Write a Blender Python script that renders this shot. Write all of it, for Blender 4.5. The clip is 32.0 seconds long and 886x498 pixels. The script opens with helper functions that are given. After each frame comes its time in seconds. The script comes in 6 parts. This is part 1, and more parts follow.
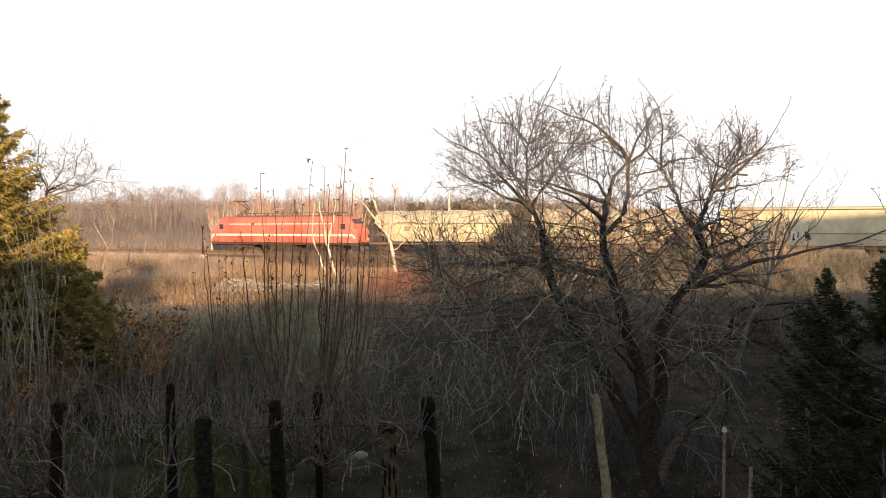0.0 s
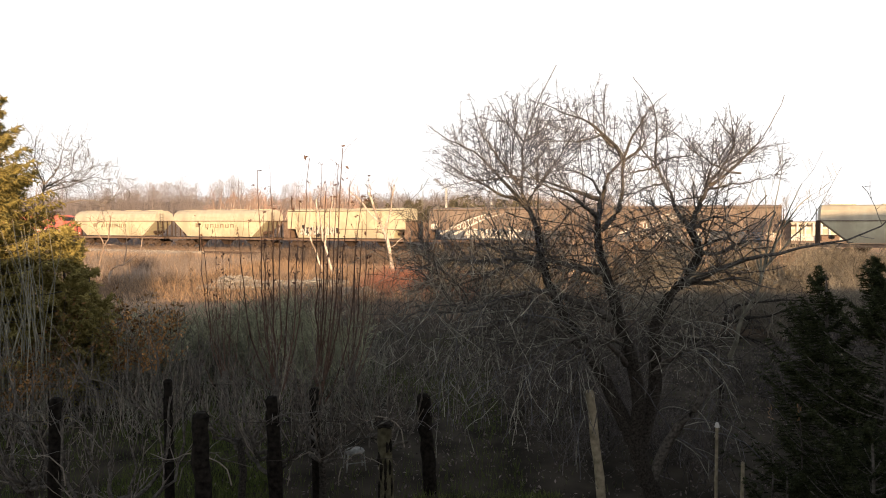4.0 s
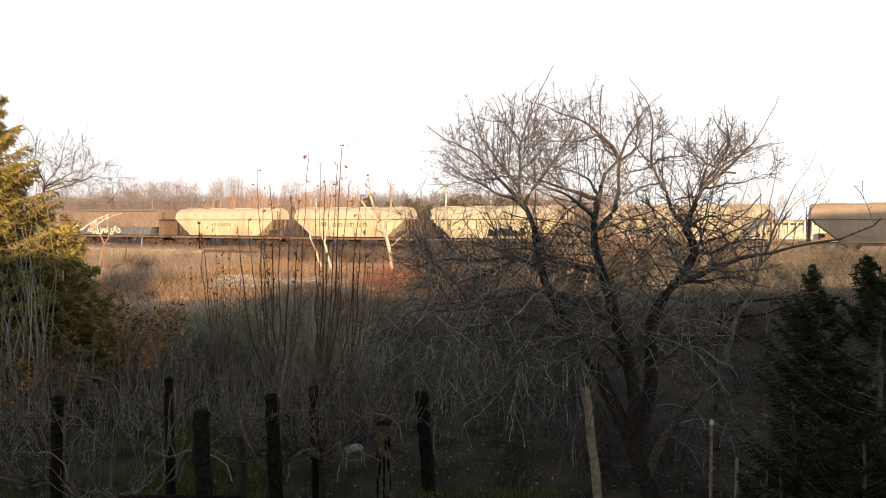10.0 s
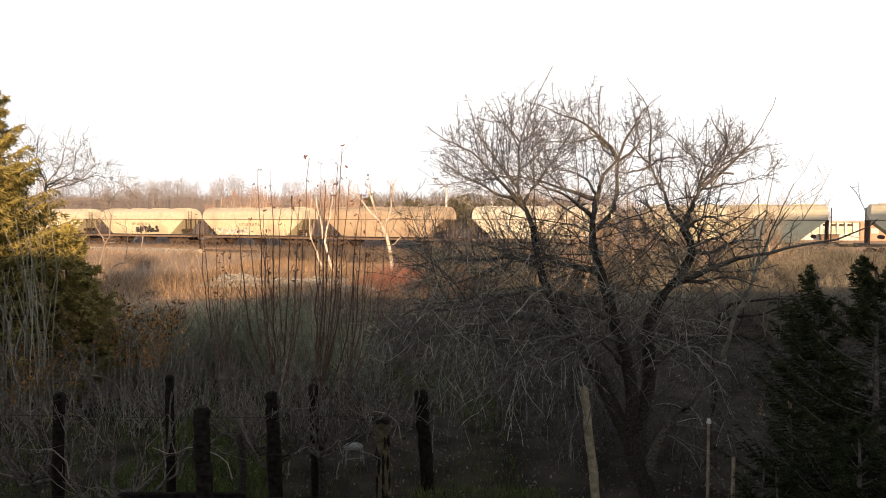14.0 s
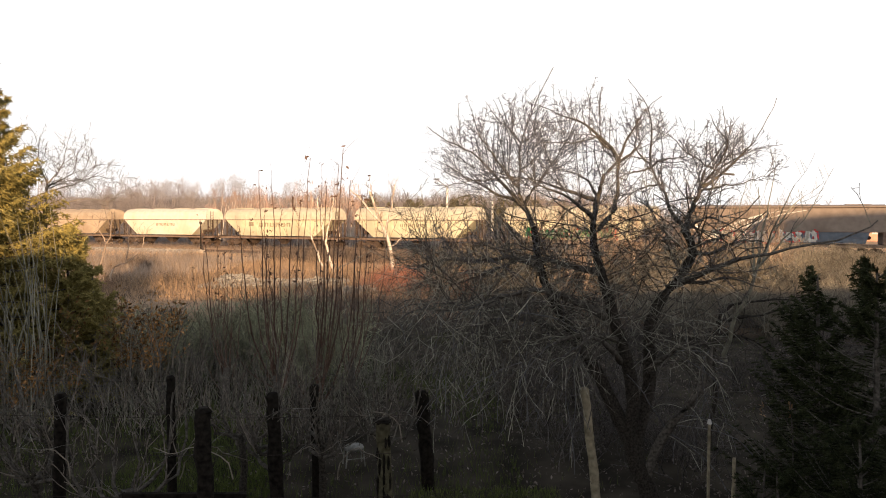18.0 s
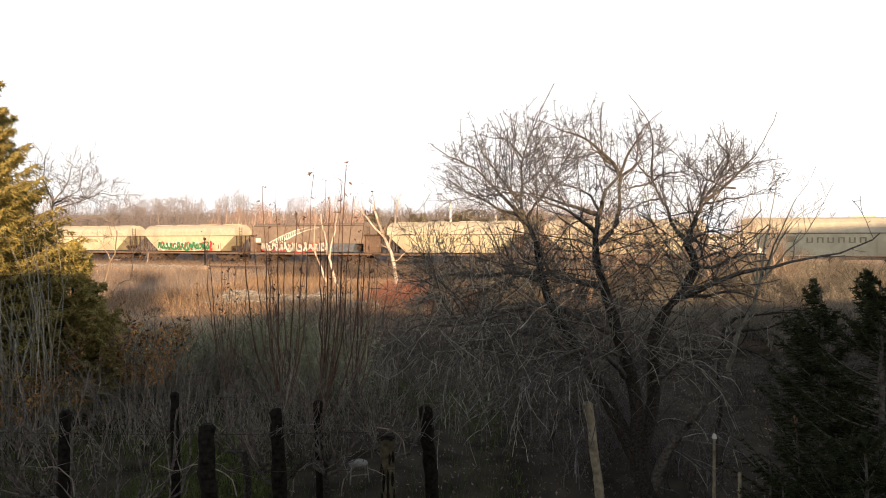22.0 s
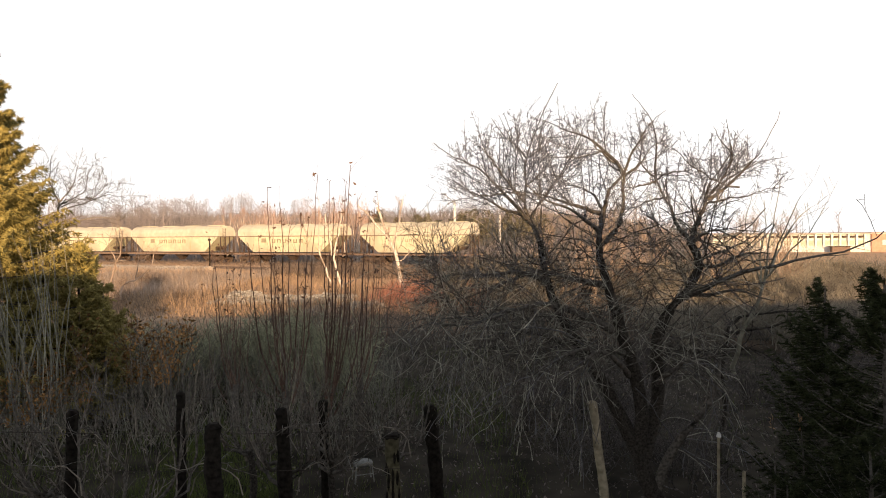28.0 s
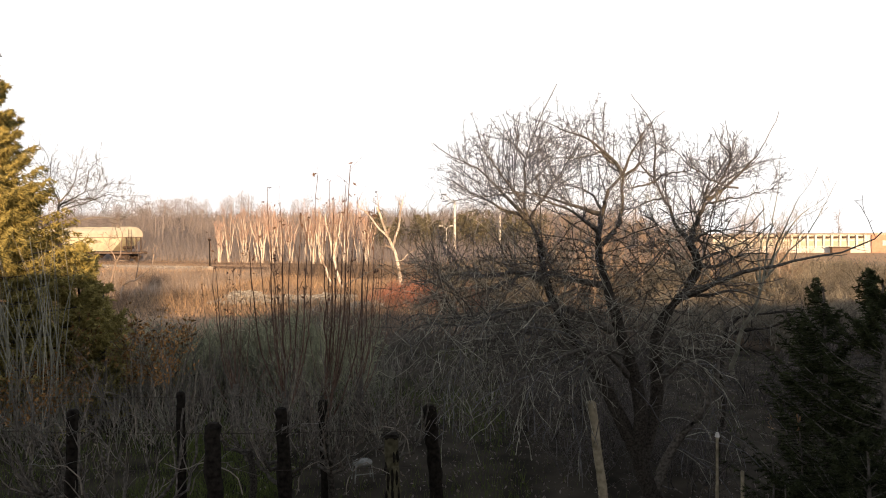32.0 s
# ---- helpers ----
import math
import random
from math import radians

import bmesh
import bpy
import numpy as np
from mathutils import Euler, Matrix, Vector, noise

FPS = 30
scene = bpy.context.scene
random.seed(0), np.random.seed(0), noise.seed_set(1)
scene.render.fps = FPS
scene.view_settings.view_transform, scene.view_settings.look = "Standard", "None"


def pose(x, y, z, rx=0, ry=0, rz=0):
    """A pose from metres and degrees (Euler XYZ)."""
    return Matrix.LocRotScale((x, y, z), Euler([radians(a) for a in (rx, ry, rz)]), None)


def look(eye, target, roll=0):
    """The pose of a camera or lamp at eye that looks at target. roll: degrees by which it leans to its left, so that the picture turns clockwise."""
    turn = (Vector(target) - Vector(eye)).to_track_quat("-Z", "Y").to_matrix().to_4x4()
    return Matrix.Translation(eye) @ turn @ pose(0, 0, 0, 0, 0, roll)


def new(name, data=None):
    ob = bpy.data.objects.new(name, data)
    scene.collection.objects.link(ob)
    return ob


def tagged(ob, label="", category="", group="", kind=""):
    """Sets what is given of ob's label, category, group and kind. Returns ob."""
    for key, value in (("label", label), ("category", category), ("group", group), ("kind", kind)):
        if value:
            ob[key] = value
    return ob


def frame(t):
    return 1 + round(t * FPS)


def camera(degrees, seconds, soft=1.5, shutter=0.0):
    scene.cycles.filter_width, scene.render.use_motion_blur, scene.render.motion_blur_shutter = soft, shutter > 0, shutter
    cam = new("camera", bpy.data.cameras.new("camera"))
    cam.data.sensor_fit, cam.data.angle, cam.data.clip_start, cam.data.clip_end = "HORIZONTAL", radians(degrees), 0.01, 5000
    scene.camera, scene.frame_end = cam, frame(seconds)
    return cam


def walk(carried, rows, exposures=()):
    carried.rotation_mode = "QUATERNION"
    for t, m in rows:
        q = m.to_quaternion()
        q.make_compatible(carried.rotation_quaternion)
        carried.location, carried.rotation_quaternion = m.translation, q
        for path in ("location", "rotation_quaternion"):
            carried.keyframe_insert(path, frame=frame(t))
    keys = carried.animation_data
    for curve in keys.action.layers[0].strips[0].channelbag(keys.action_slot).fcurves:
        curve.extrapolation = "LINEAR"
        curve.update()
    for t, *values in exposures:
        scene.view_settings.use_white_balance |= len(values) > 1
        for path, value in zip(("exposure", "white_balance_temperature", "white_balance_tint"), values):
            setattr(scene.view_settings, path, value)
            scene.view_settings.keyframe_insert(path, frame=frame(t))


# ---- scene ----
cam = camera(65, 32.0, soft=1.0)
walk(cam, [
    (0, pose(-0.042, 0.160, 3.293, 87.89, 0.16, 0.21)),
    (0.5, pose(-0.045, 0.167, 3.289, 87.89, 0.10, 0.17)),
    (1, pose(-0.048, 0.175, 3.284, 87.89, 0.07, 0.13)),
    (1.5, pose(-0.046, 0.171, 3.285, 87.86, 0.04, 0.11)),
    (2, pose(-0.042, 0.160, 3.288, 87.80, 0.05, 0.08)),
    (2.5, pose(-0.037, 0.147, 3.289, 87.75, 0.07, 0.03)),
    (3, pose(-0.034, 0.128, 3.290, 87.72, 0.07, -0.01)),
    (3.5, pose(-0.032, 0.115, 3.292, 87.68, 0.05, -0.03)),
    (5.5, pose(-0.025, 0.089, 3.292, 87.65, 0.04, -0.03)),
    (6, pose(-0.022, 0.086, 3.292, 87.65, 0.04, 0.00)),
    (6.5, pose(-0.019, 0.078, 3.294, 87.64, 0.04, 0.02)),
    (7, pose(-0.018, 0.072, 3.295, 87.64, 0.04, 0.03)),
    (7.5, pose(-0.015, 0.066, 3.296, 87.63, 0.05, 0.04)),
    (8, pose(-0.015, 0.055, 3.294, 87.63, 0.03, 0.02)),
    (8.5, pose(-0.014, 0.048, 3.295, 87.61, 0.03, -0.01)),
    (9, pose(-0.013, 0.043, 3.298, 87.58, 0.04, -0.02)),
    (9.5, pose(-0.011, 0.035, 3.300, 87.56, 0.05, -0.03)),
    (10, pose(-0.010, 0.030, 3.299, 87.55, 0.06, -0.05)),
    (10.5, pose(-0.007, 0.024, 3.297, 87.54, 0.03, -0.05)),
    (11, pose(-0.005, 0.015, 3.296, 87.55, 0.03, -0.04)),
    (11.5, pose(-0.004, 0.010, 3.296, 87.55, 0.03, -0.03)),
    (12, pose(-0.002, 0.003, 3.297, 87.55, 0.01, -0.02)),
    (12.5, pose(-0.000, -0.000, 3.299, 87.55, 0.00, -0.00)),
    (13, pose(0.001, -0.003, 3.299, 87.54, -0.01, -0.00)),
    (13.5, pose(0.002, -0.013, 3.298, 87.53, -0.04, -0.00)),
    (14, pose(0.002, -0.018, 3.297, 87.55, -0.07, -0.01)),
    (14.5, pose(0.002, -0.016, 3.297, 87.56, -0.09, -0.01)),
    (16.5, pose(0.005, -0.024, 3.299, 87.59, -0.11, 0.03)),
    (17, pose(0.006, -0.025, 3.299, 87.59, -0.10, 0.05)),
    (17.5, pose(0.004, -0.026, 3.299, 87.58, -0.09, 0.05)),
    (18, pose(0.002, -0.026, 3.299, 87.59, -0.10, 0.06)),
    (18.5, pose(0.004, -0.025, 3.298, 87.59, -0.11, 0.08)),
    (19, pose(0.005, -0.025, 3.298, 87.60, -0.11, 0.09)),
    (19.5, pose(0.005, -0.029, 3.299, 87.62, -0.11, 0.09)),
    (20, pose(0.005, -0.032, 3.299, 87.79, -0.10, 0.11)),
    (20.5, pose(0.007, -0.035, 3.300, 88.08, -0.03, 0.15)),
    (21, pose(0.007, -0.039, 3.301, 88.39, 0.05, 0.20)),
    (21.5, pose(0.007, -0.046, 3.302, 88.66, 0.15, 0.26)),
    (22, pose(0.011, -0.052, 3.307, 88.79, 0.26, 0.35)),
    (22.5, pose(0.013, -0.056, 3.307, 88.84, 0.36, 0.42)),
    (23, pose(0.012, -0.064, 3.308, 88.84, 0.42, 0.47)),
    (23.5, pose(0.013, -0.063, 3.308, 88.81, 0.48, 0.51)),
    (24, pose(0.014, -0.061, 3.306, 88.81, 0.49, 0.53)),
    (24.5, pose(0.013, -0.064, 3.305, 88.81, 0.46, 0.54)),
    (25, pose(0.013, -0.067, 3.305, 88.81, 0.45, 0.55)),
    (25.5, pose(0.015, -0.067, 3.303, 88.80, 0.44, 0.57)),
    (27.5, pose(0.014, -0.076, 3.303, 88.81, 0.45, 0.70)),
    (28, pose(0.012, -0.077, 3.304, 88.80, 0.44, 0.69)),
    (28.5, pose(0.012, -0.075, 3.304, 88.80, 0.44, 0.69)),
    (29, pose(0.012, -0.078, 3.303, 88.81, 0.43, 0.69)),
    (29.5, pose(0.012, -0.079, 3.303, 88.81, 0.42, 0.69)),
    (30, pose(0.014, -0.081, 3.303, 88.81, 0.41, 0.70)),
    (30.5, pose(0.015, -0.086, 3.303, 88.82, 0.39, 0.70)),
    (31, pose(0.016, -0.089, 3.305, 88.82, 0.39, 0.70)),
    (31.5, pose(0.018, -0.094, 3.304, 88.82, 0.39, 0.70)),
    (32, pose(0.019, -0.096, 3.304, 88.82, 0.39, 0.70)),
], [(0, 0.08, 6600, 11), (4, 0.03, 6600, 11), (8, 0.0, 6600, 11), (20, 0.0, 6600, 11), (23, 0.05, 6600, 11), (32, 0.05, 6600, 11)])

# ---- light ----
SUN_AZ = radians(162)      # clockwise from +y: low sun behind the viewer
SUN_EL = radians(9.2)
world = bpy.data.worlds.new("sky")
scene.world = world
world.use_nodes = True
wn = world.node_tree
sky = wn.nodes.new("ShaderNodeTexSky")
sky.sky_type, sky.sun_disc = "NISHITA", False
sky.sun_elevation, sky.sun_rotation = SUN_EL, SUN_AZ
sky.air_density, sky.dust_density, sky.ozone_density = 1.0, 1.5, 1.0
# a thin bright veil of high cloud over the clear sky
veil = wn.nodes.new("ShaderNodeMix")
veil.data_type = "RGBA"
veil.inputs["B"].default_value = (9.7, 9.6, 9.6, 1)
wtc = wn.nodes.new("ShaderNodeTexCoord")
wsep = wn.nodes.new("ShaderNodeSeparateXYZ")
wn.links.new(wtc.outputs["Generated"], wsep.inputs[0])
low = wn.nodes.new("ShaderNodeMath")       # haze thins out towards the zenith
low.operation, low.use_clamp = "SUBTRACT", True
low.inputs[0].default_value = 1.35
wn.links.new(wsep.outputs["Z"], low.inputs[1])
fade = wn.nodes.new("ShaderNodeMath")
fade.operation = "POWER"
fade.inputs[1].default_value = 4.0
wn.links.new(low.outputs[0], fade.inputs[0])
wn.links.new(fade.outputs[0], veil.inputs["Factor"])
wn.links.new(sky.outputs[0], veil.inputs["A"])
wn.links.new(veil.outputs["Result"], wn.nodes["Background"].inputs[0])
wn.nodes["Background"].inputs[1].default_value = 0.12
sun = new("sun", bpy.data.lights.new("sun", "SUN"))
sun.data.energy, sun.data.angle, sun.data.color = 7.2, radians(0.6), (1.0, 0.655, 0.355)
to_sun = Vector((math.sin(SUN_AZ) * math.cos(SUN_EL), math.cos(SUN_AZ) * math.cos(SUN_EL), math.sin(SUN_EL)))
sun.matrix_world = look(to_sun * 50, (0, 0, 0))


# ---- materials ----
def mat(name, dark, light, scale=6.0, rough=0.8, bump=0.3, metal=0.0, stain=None, vary=0.25, spec=0.3, spread=None):
    m = bpy.data.materials.new(name)
    m.use_nodes = True
    nt = m.node_tree
    n, link = nt.nodes, nt.links.new
    b = n["Principled BSDF"]
    b.inputs["Roughness"].default_value = rough
    b.inputs["Metallic"].default_value = metal
    b.inputs["Specular IOR Level"].default_value = spec
    tc = n.new("ShaderNodeTexCoord")
    fine = n.new("ShaderNodeTexNoise")
    fine.inputs["Scale"].default_value, fine.inputs["Detail"].default_value = scale, 6
    wide = n.new("ShaderNodeTexNoise")
    wide.inputs["Scale"].default_value, wide.inputs["Detail"].default_value = scale * 0.13, 3
    link(tc.outputs["Object"], fine.inputs["Vector"])
    link(tc.outputs["Object"], wide.inputs["Vector"])
    ramp = n.new("ShaderNodeValToRGB")
    ramp.color_ramp.elements[0].position, ramp.color_ramp.elements[1].position = 0.32, 0.7
    ramp.color_ramp.elements[0].color = (*dark, 1)
    ramp.color_ramp.elements[1].color = (*light, 1)
    link(fine.outputs[0], ramp.inputs[0])
    col = ramp.outputs[0]
    if stain:
        sr = n.new("ShaderNodeValToRGB")
        sr.color_ramp.elements[0].position, sr.color_ramp.elements[1].position = 0.5, 0.68
        link(wide.outputs[0], sr.inputs[0])
        mx = n.new("ShaderNodeMix")
        mx.data_type = "RGBA"
        link(sr.outputs[0], mx.inputs["Factor"])
        link(col, mx.inputs["A"])
        mx.inputs["B"].default_value = (*stain, 1)
        col = mx.outputs["Result"]
    if vary:
        geo = n.new("ShaderNodeNewGeometry")
        oi = n.new("ShaderNodeObjectInfo")
        add = n.new("ShaderNodeMath")
        link(geo.outputs["Random Per Island"], add.inputs[0])
        link(oi.outputs["Random"], add.inputs[1])
        rng = n.new("ShaderNodeMapRange")
        rng.inputs["From Max"].default_value = 2.0
        rng.inputs["To Min"].default_value, rng.inputs["To Max"].default_value = spread or (1 - vary, 1 + vary)
        link(add.outputs[0], rng.inputs["Value"])
        hs = n.new("ShaderNodeHueSaturation")
        link(rng.outputs[0], hs.inputs["Value"])
        link(col, hs.inputs["Color"])
        col = hs.outputs[0]
    link(col, b.inputs["Base Color"])
    if bump:
        bp = n.new("ShaderNodeBump")
        bp.inputs["Strength"].default_value, bp.inputs["Distance"].default_value = bump, 0.02
        link(fine.outputs[0], bp.inputs["Height"])
        link(bp.outputs[0], b.inputs["Normal"])
    return m


MIDTWIG = mat("branch_bark", (0.07, 0.07, 0.078), (0.21, 0.205, 0.21), 20, 0.85, 0, spread=(0.3, 1.7), spec=0.06)
OLDBARK = mat("old_trunk_bark", (0.024, 0.0215, 0.019), (0.09, 0.08, 0.07), 45, 0.95, 1.0, spec=0.05)
BARK = mat("bark", (0.055, 0.05, 0.045), (0.19, 0.174, 0.155), 30, 0.9, 0.8, spec=0.06)
HANGTWIG = mat("hanging_twig", (0.13, 0.126, 0.105), (0.33, 0.32, 0.27), 20, 0.8, 0, spread=(0.05, 2.1), spec=0.06)
# bluish tint stands in for fringing and haze against the bright sky
CROWNTWIG = mat("crown_twig", (0.075, 0.08, 0.1), (0.2, 0.205, 0.23), 20, 0.8, 0, spread=(0.4, 1.6), spec=0.06)
TWIG = mat("twig", (0.13, 0.114, 0.0936), (0.26, 0.229, 0.192), 20, 0.75, 0, spread=(0.1, 2.0), spec=0.06)
PALETWIG = mat("pale_twig", (0.14, 0.136, 0.123), (0.308, 0.301, 0.28), 14, 0.8, 0, spread=(0.1, 2.0), spec=0.06)
SHOOT = mat("young_shoot", (0.085, 0.054, 0.042), (0.17, 0.11, 0.086), 18, 0.65, 0, spread=(0.4, 1.6), spec=0.06)
GREYTWIG = mat("grey_twig", (0.161, 0.157, 0.126), (0.308, 0.298, 0.238), 14, 0.85, 0, spread=(0.08, 1.9), spec=0.06)
PALEBARK = mat("pale_bark", (0.52, 0.45, 0.39), (0.8, 0.73, 0.65), 9, 0.8, 0.3, stain=(0.26, 0.2, 0.155), spec=0.06)
SAPLING = mat("sapling_bark", (0.3, 0.23, 0.18), (0.5, 0.4, 0.32), 9, 0.85, 0, spread=(0.5, 1.5), spec=0.06)
WOODLAND = mat("woodland_twig", (0.25, 0.218, 0.21), (0.385, 0.342, 0.33), 4, 0.95, 0, spread=(0.72, 1.28), spec=0.06)
STRAW = mat("dry_grass", (0.52, 0.34, 0.2), (0.8, 0.56, 0.36), 5, 0.95, 0, spread=(0.5, 1.5), spec=0.06)
BRUSH = mat("dry_brush", (0.2, 0.145, 0.105), (0.39, 0.29, 0.215), 5, 0.95, 0, spread=(0.3, 1.7), spec=0.06)
REDBRUSH = mat("red_stems", (0.36, 0.16, 0.115), (0.56, 0.29, 0.22), 5, 0.8, 0, spread=(0.4, 1.6), spec=0.06)
DRYLEAF = mat("dry_leaf", (0.17, 0.09, 0.035), (0.55, 0.31, 0.125), 12, 0.8, 0, spread=(0.1, 1.8), spec=0.06)
LITTER = mat("leaf_litter", (0.102, 0.085, 0.0782), (0.374, 0.315, 0.289), 12, 0.85, 0, spread=(0.2, 1.7), spec=0.06)
IVY = mat("ivy_foliage", (0.07, 0.065, 0.045), (0.16, 0.145, 0.1), 3, 0.85, 0, spread=(0.4, 1.6), spec=0.06)
GOLDFOL = mat("golden_foliage", (0.17, 0.148, 0.05), (0.47, 0.4, 0.15), 8, 0.75, 0, spread=(0.35, 1.65), spec=0.06)
# near-black base and wide spread imitate inner shade and lit tips
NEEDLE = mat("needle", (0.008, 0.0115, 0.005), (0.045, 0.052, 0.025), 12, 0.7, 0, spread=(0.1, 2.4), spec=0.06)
GRASSM = mat("grass_blade", (0.05, 0.072, 0.016), (0.13, 0.16, 0.045), 6, 0.8, 0, vary=0.4, spec=0.06)
# weathered wood, near black because the garden's shade is put into its colour
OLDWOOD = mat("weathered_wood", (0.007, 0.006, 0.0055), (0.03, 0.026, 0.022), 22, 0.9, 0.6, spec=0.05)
PALEWOOD = mat("pale_wood", (0.176, 0.152, 0.104), (0.384, 0.336, 0.248), 16, 0.85, 0.4, stain=(0.06, 0.05, 0.035), spec=0.06)
# white paint greyed to the tone it has in the garden's shade
SHADEWHITE = mat("shaded_white_paint", (0.16, 0.16, 0.15), (0.36, 0.36, 0.34), 14, 0.7, 0.2, stain=(0.1, 0.1, 0.085))
MOSSWOOD = mat("mossy_wood", (0.05, 0.046, 0.028), (0.15, 0.138, 0.09), 16, 0.9, 0.5, stain=(0.035, 0.03, 0.02), spec=0.06)
SPLINTER = mat("splintered_wood", (0.3, 0.17, 0.08), (0.55, 0.36, 0.2), 20, 0.85, 0.5)
WIREM = mat("wire", (0.03, 0.026, 0.024), (0.08, 0.065, 0.055), 20, 0.8, 0, metal=0.3)
WHITEP = mat("white_paint", (0.5, 0.5, 0.48), (0.78, 0.77, 0.74), 12, 0.5, 0.1)
CONCRETE = mat("concrete", (0.36, 0.34, 0.31), (0.58, 0.55, 0.5), 7, 0.9, 0.3, stain=(0.3, 0.26, 0.22))
PALECONC = mat("pale_concrete", (0.62, 0.6, 0.56), (0.8, 0.78, 0.74), 7, 0.85, 0.2, stain=(0.52, 0.49, 0.45))
BALLAST = mat("ballast", (0.36, 0.31, 0.255), (0.68, 0.6, 0.51), 8, 0.95, 1.0, spec=0.1)
RAILM = mat("rusty_rail", (0.1, 0.07, 0.055), (0.19, 0.14, 0.11), 12, 0.6, 0.2, metal=0.4)
SLEEPER = mat("sleeper", (0.2, 0.17, 0.14), (0.34, 0.3, 0.26), 9, 0.9, 0.3)
PLASTER = mat("plaster", (0.5, 0.46, 0.4), (0.62, 0.58, 0.5), 3, 0.9, 0.2)
ROOFTILE = mat("roof_tile", (0.16, 0.07, 0.045), (0.26, 0.12, 0.08), 8, 0.85, 0.4)
YELLOWWALL = mat("yellow_wall", (0.68, 0.67, 0.6), (0.78, 0.77, 0.7), 2, 0.9, 0.1, stain=(0.62, 0.59, 0.51))
PINKWALL = mat("pink_wall", (0.5, 0.27, 0.19), (0.6, 0.35, 0.26), 2, 0.9, 0.1)
GREENPANE = mat("greenish_pane", (0.36, 0.36, 0.28), (0.5, 0.5, 0.4), 2, 0.4, 0, spec=0.4)
DARKGLASS = mat("dark_glass", (0.02, 0.025, 0.03), (0.05, 0.06, 0.07), 2, 0.1, 0, spec=0.5)
CREAM = mat("cream_paint", (0.58, 0.545, 0.38), (0.7, 0.665, 0.5), 2.2, 0.55, 0.05, stain=(0.45, 0.395, 0.285), vary=0.06)
CREAMUP = mat("dull_cream_paint", (0.55, 0.505, 0.39), (0.66, 0.62, 0.5), 2.2, 0.6, 0.05, stain=(0.42, 0.375, 0.3), vary=0.06)
BRIGHT = mat("pale_paint", (0.66, 0.63, 0.54), (0.76, 0.73, 0.64), 2.2, 0.5, 0.05, stain=(0.62, 0.56, 0.42), vary=0.04)
TAN = mat("tan_paint", (0.42, 0.33, 0.24), (0.52, 0.42, 0.31), 2.2, 0.6, 0.05, stain=(0.36, 0.27, 0.19), vary=0.06)
UMBER = mat("umber_paint", (0.24, 0.19, 0.155), (0.32, 0.26, 0.215), 2.2, 0.6, 0.05, stain=(0.19, 0.145, 0.115), vary=0.06)
SLATE = mat("slate_paint", (0.1, 0.12, 0.15), (0.17, 0.2, 0.24), 2.2, 0.6, 0.05, vary=0.06)
STEELDK = mat("grimy_steel", (0.05, 0.036, 0.028), (0.12, 0.085, 0.065), 6, 0.8, 0.3)
RUSTSILL = mat("rusty_sill", (0.15, 0.105, 0.08), (0.25, 0.18, 0.14), 5, 0.75, 0.2)
REDP = mat("red_paint", (0.66, 0.17, 0.135), (0.76, 0.22, 0.18), 2.0, 0.5, 0.03, stain=(0.52, 0.1, 0.08), vary=0.05)
WHITEBAND = mat("white_band", (0.7, 0.66, 0.58), (0.82, 0.79, 0.72), 4, 0.5, 0.03)
ROOFGREY = mat("roof_grey", (0.1, 0.1, 0.1), (0.2, 0.19, 0.18), 5, 0.8, 0.2)
GRAFW = mat("spray_white", (0.66, 0.64, 0.58), (0.82, 0.8, 0.74), 5, 0.6, 0)
GRAFK = mat("spray_black", (0.03, 0.03, 0.035), (0.08, 0.08, 0.085), 5, 0.6, 0)
GRAFG = mat("spray_green", (0.03, 0.2, 0.08), (0.06, 0.34, 0.14), 5, 0.6, 0)
GRAFR = mat("spray_red", (0.5, 0.04, 0.04), (0.65, 0.09, 0.08), 5, 0.6, 0)
LETTER = mat("lettering_paint", (0.22, 0.19, 0.13), (0.34, 0.29, 0.2), 5, 0.6, 0)


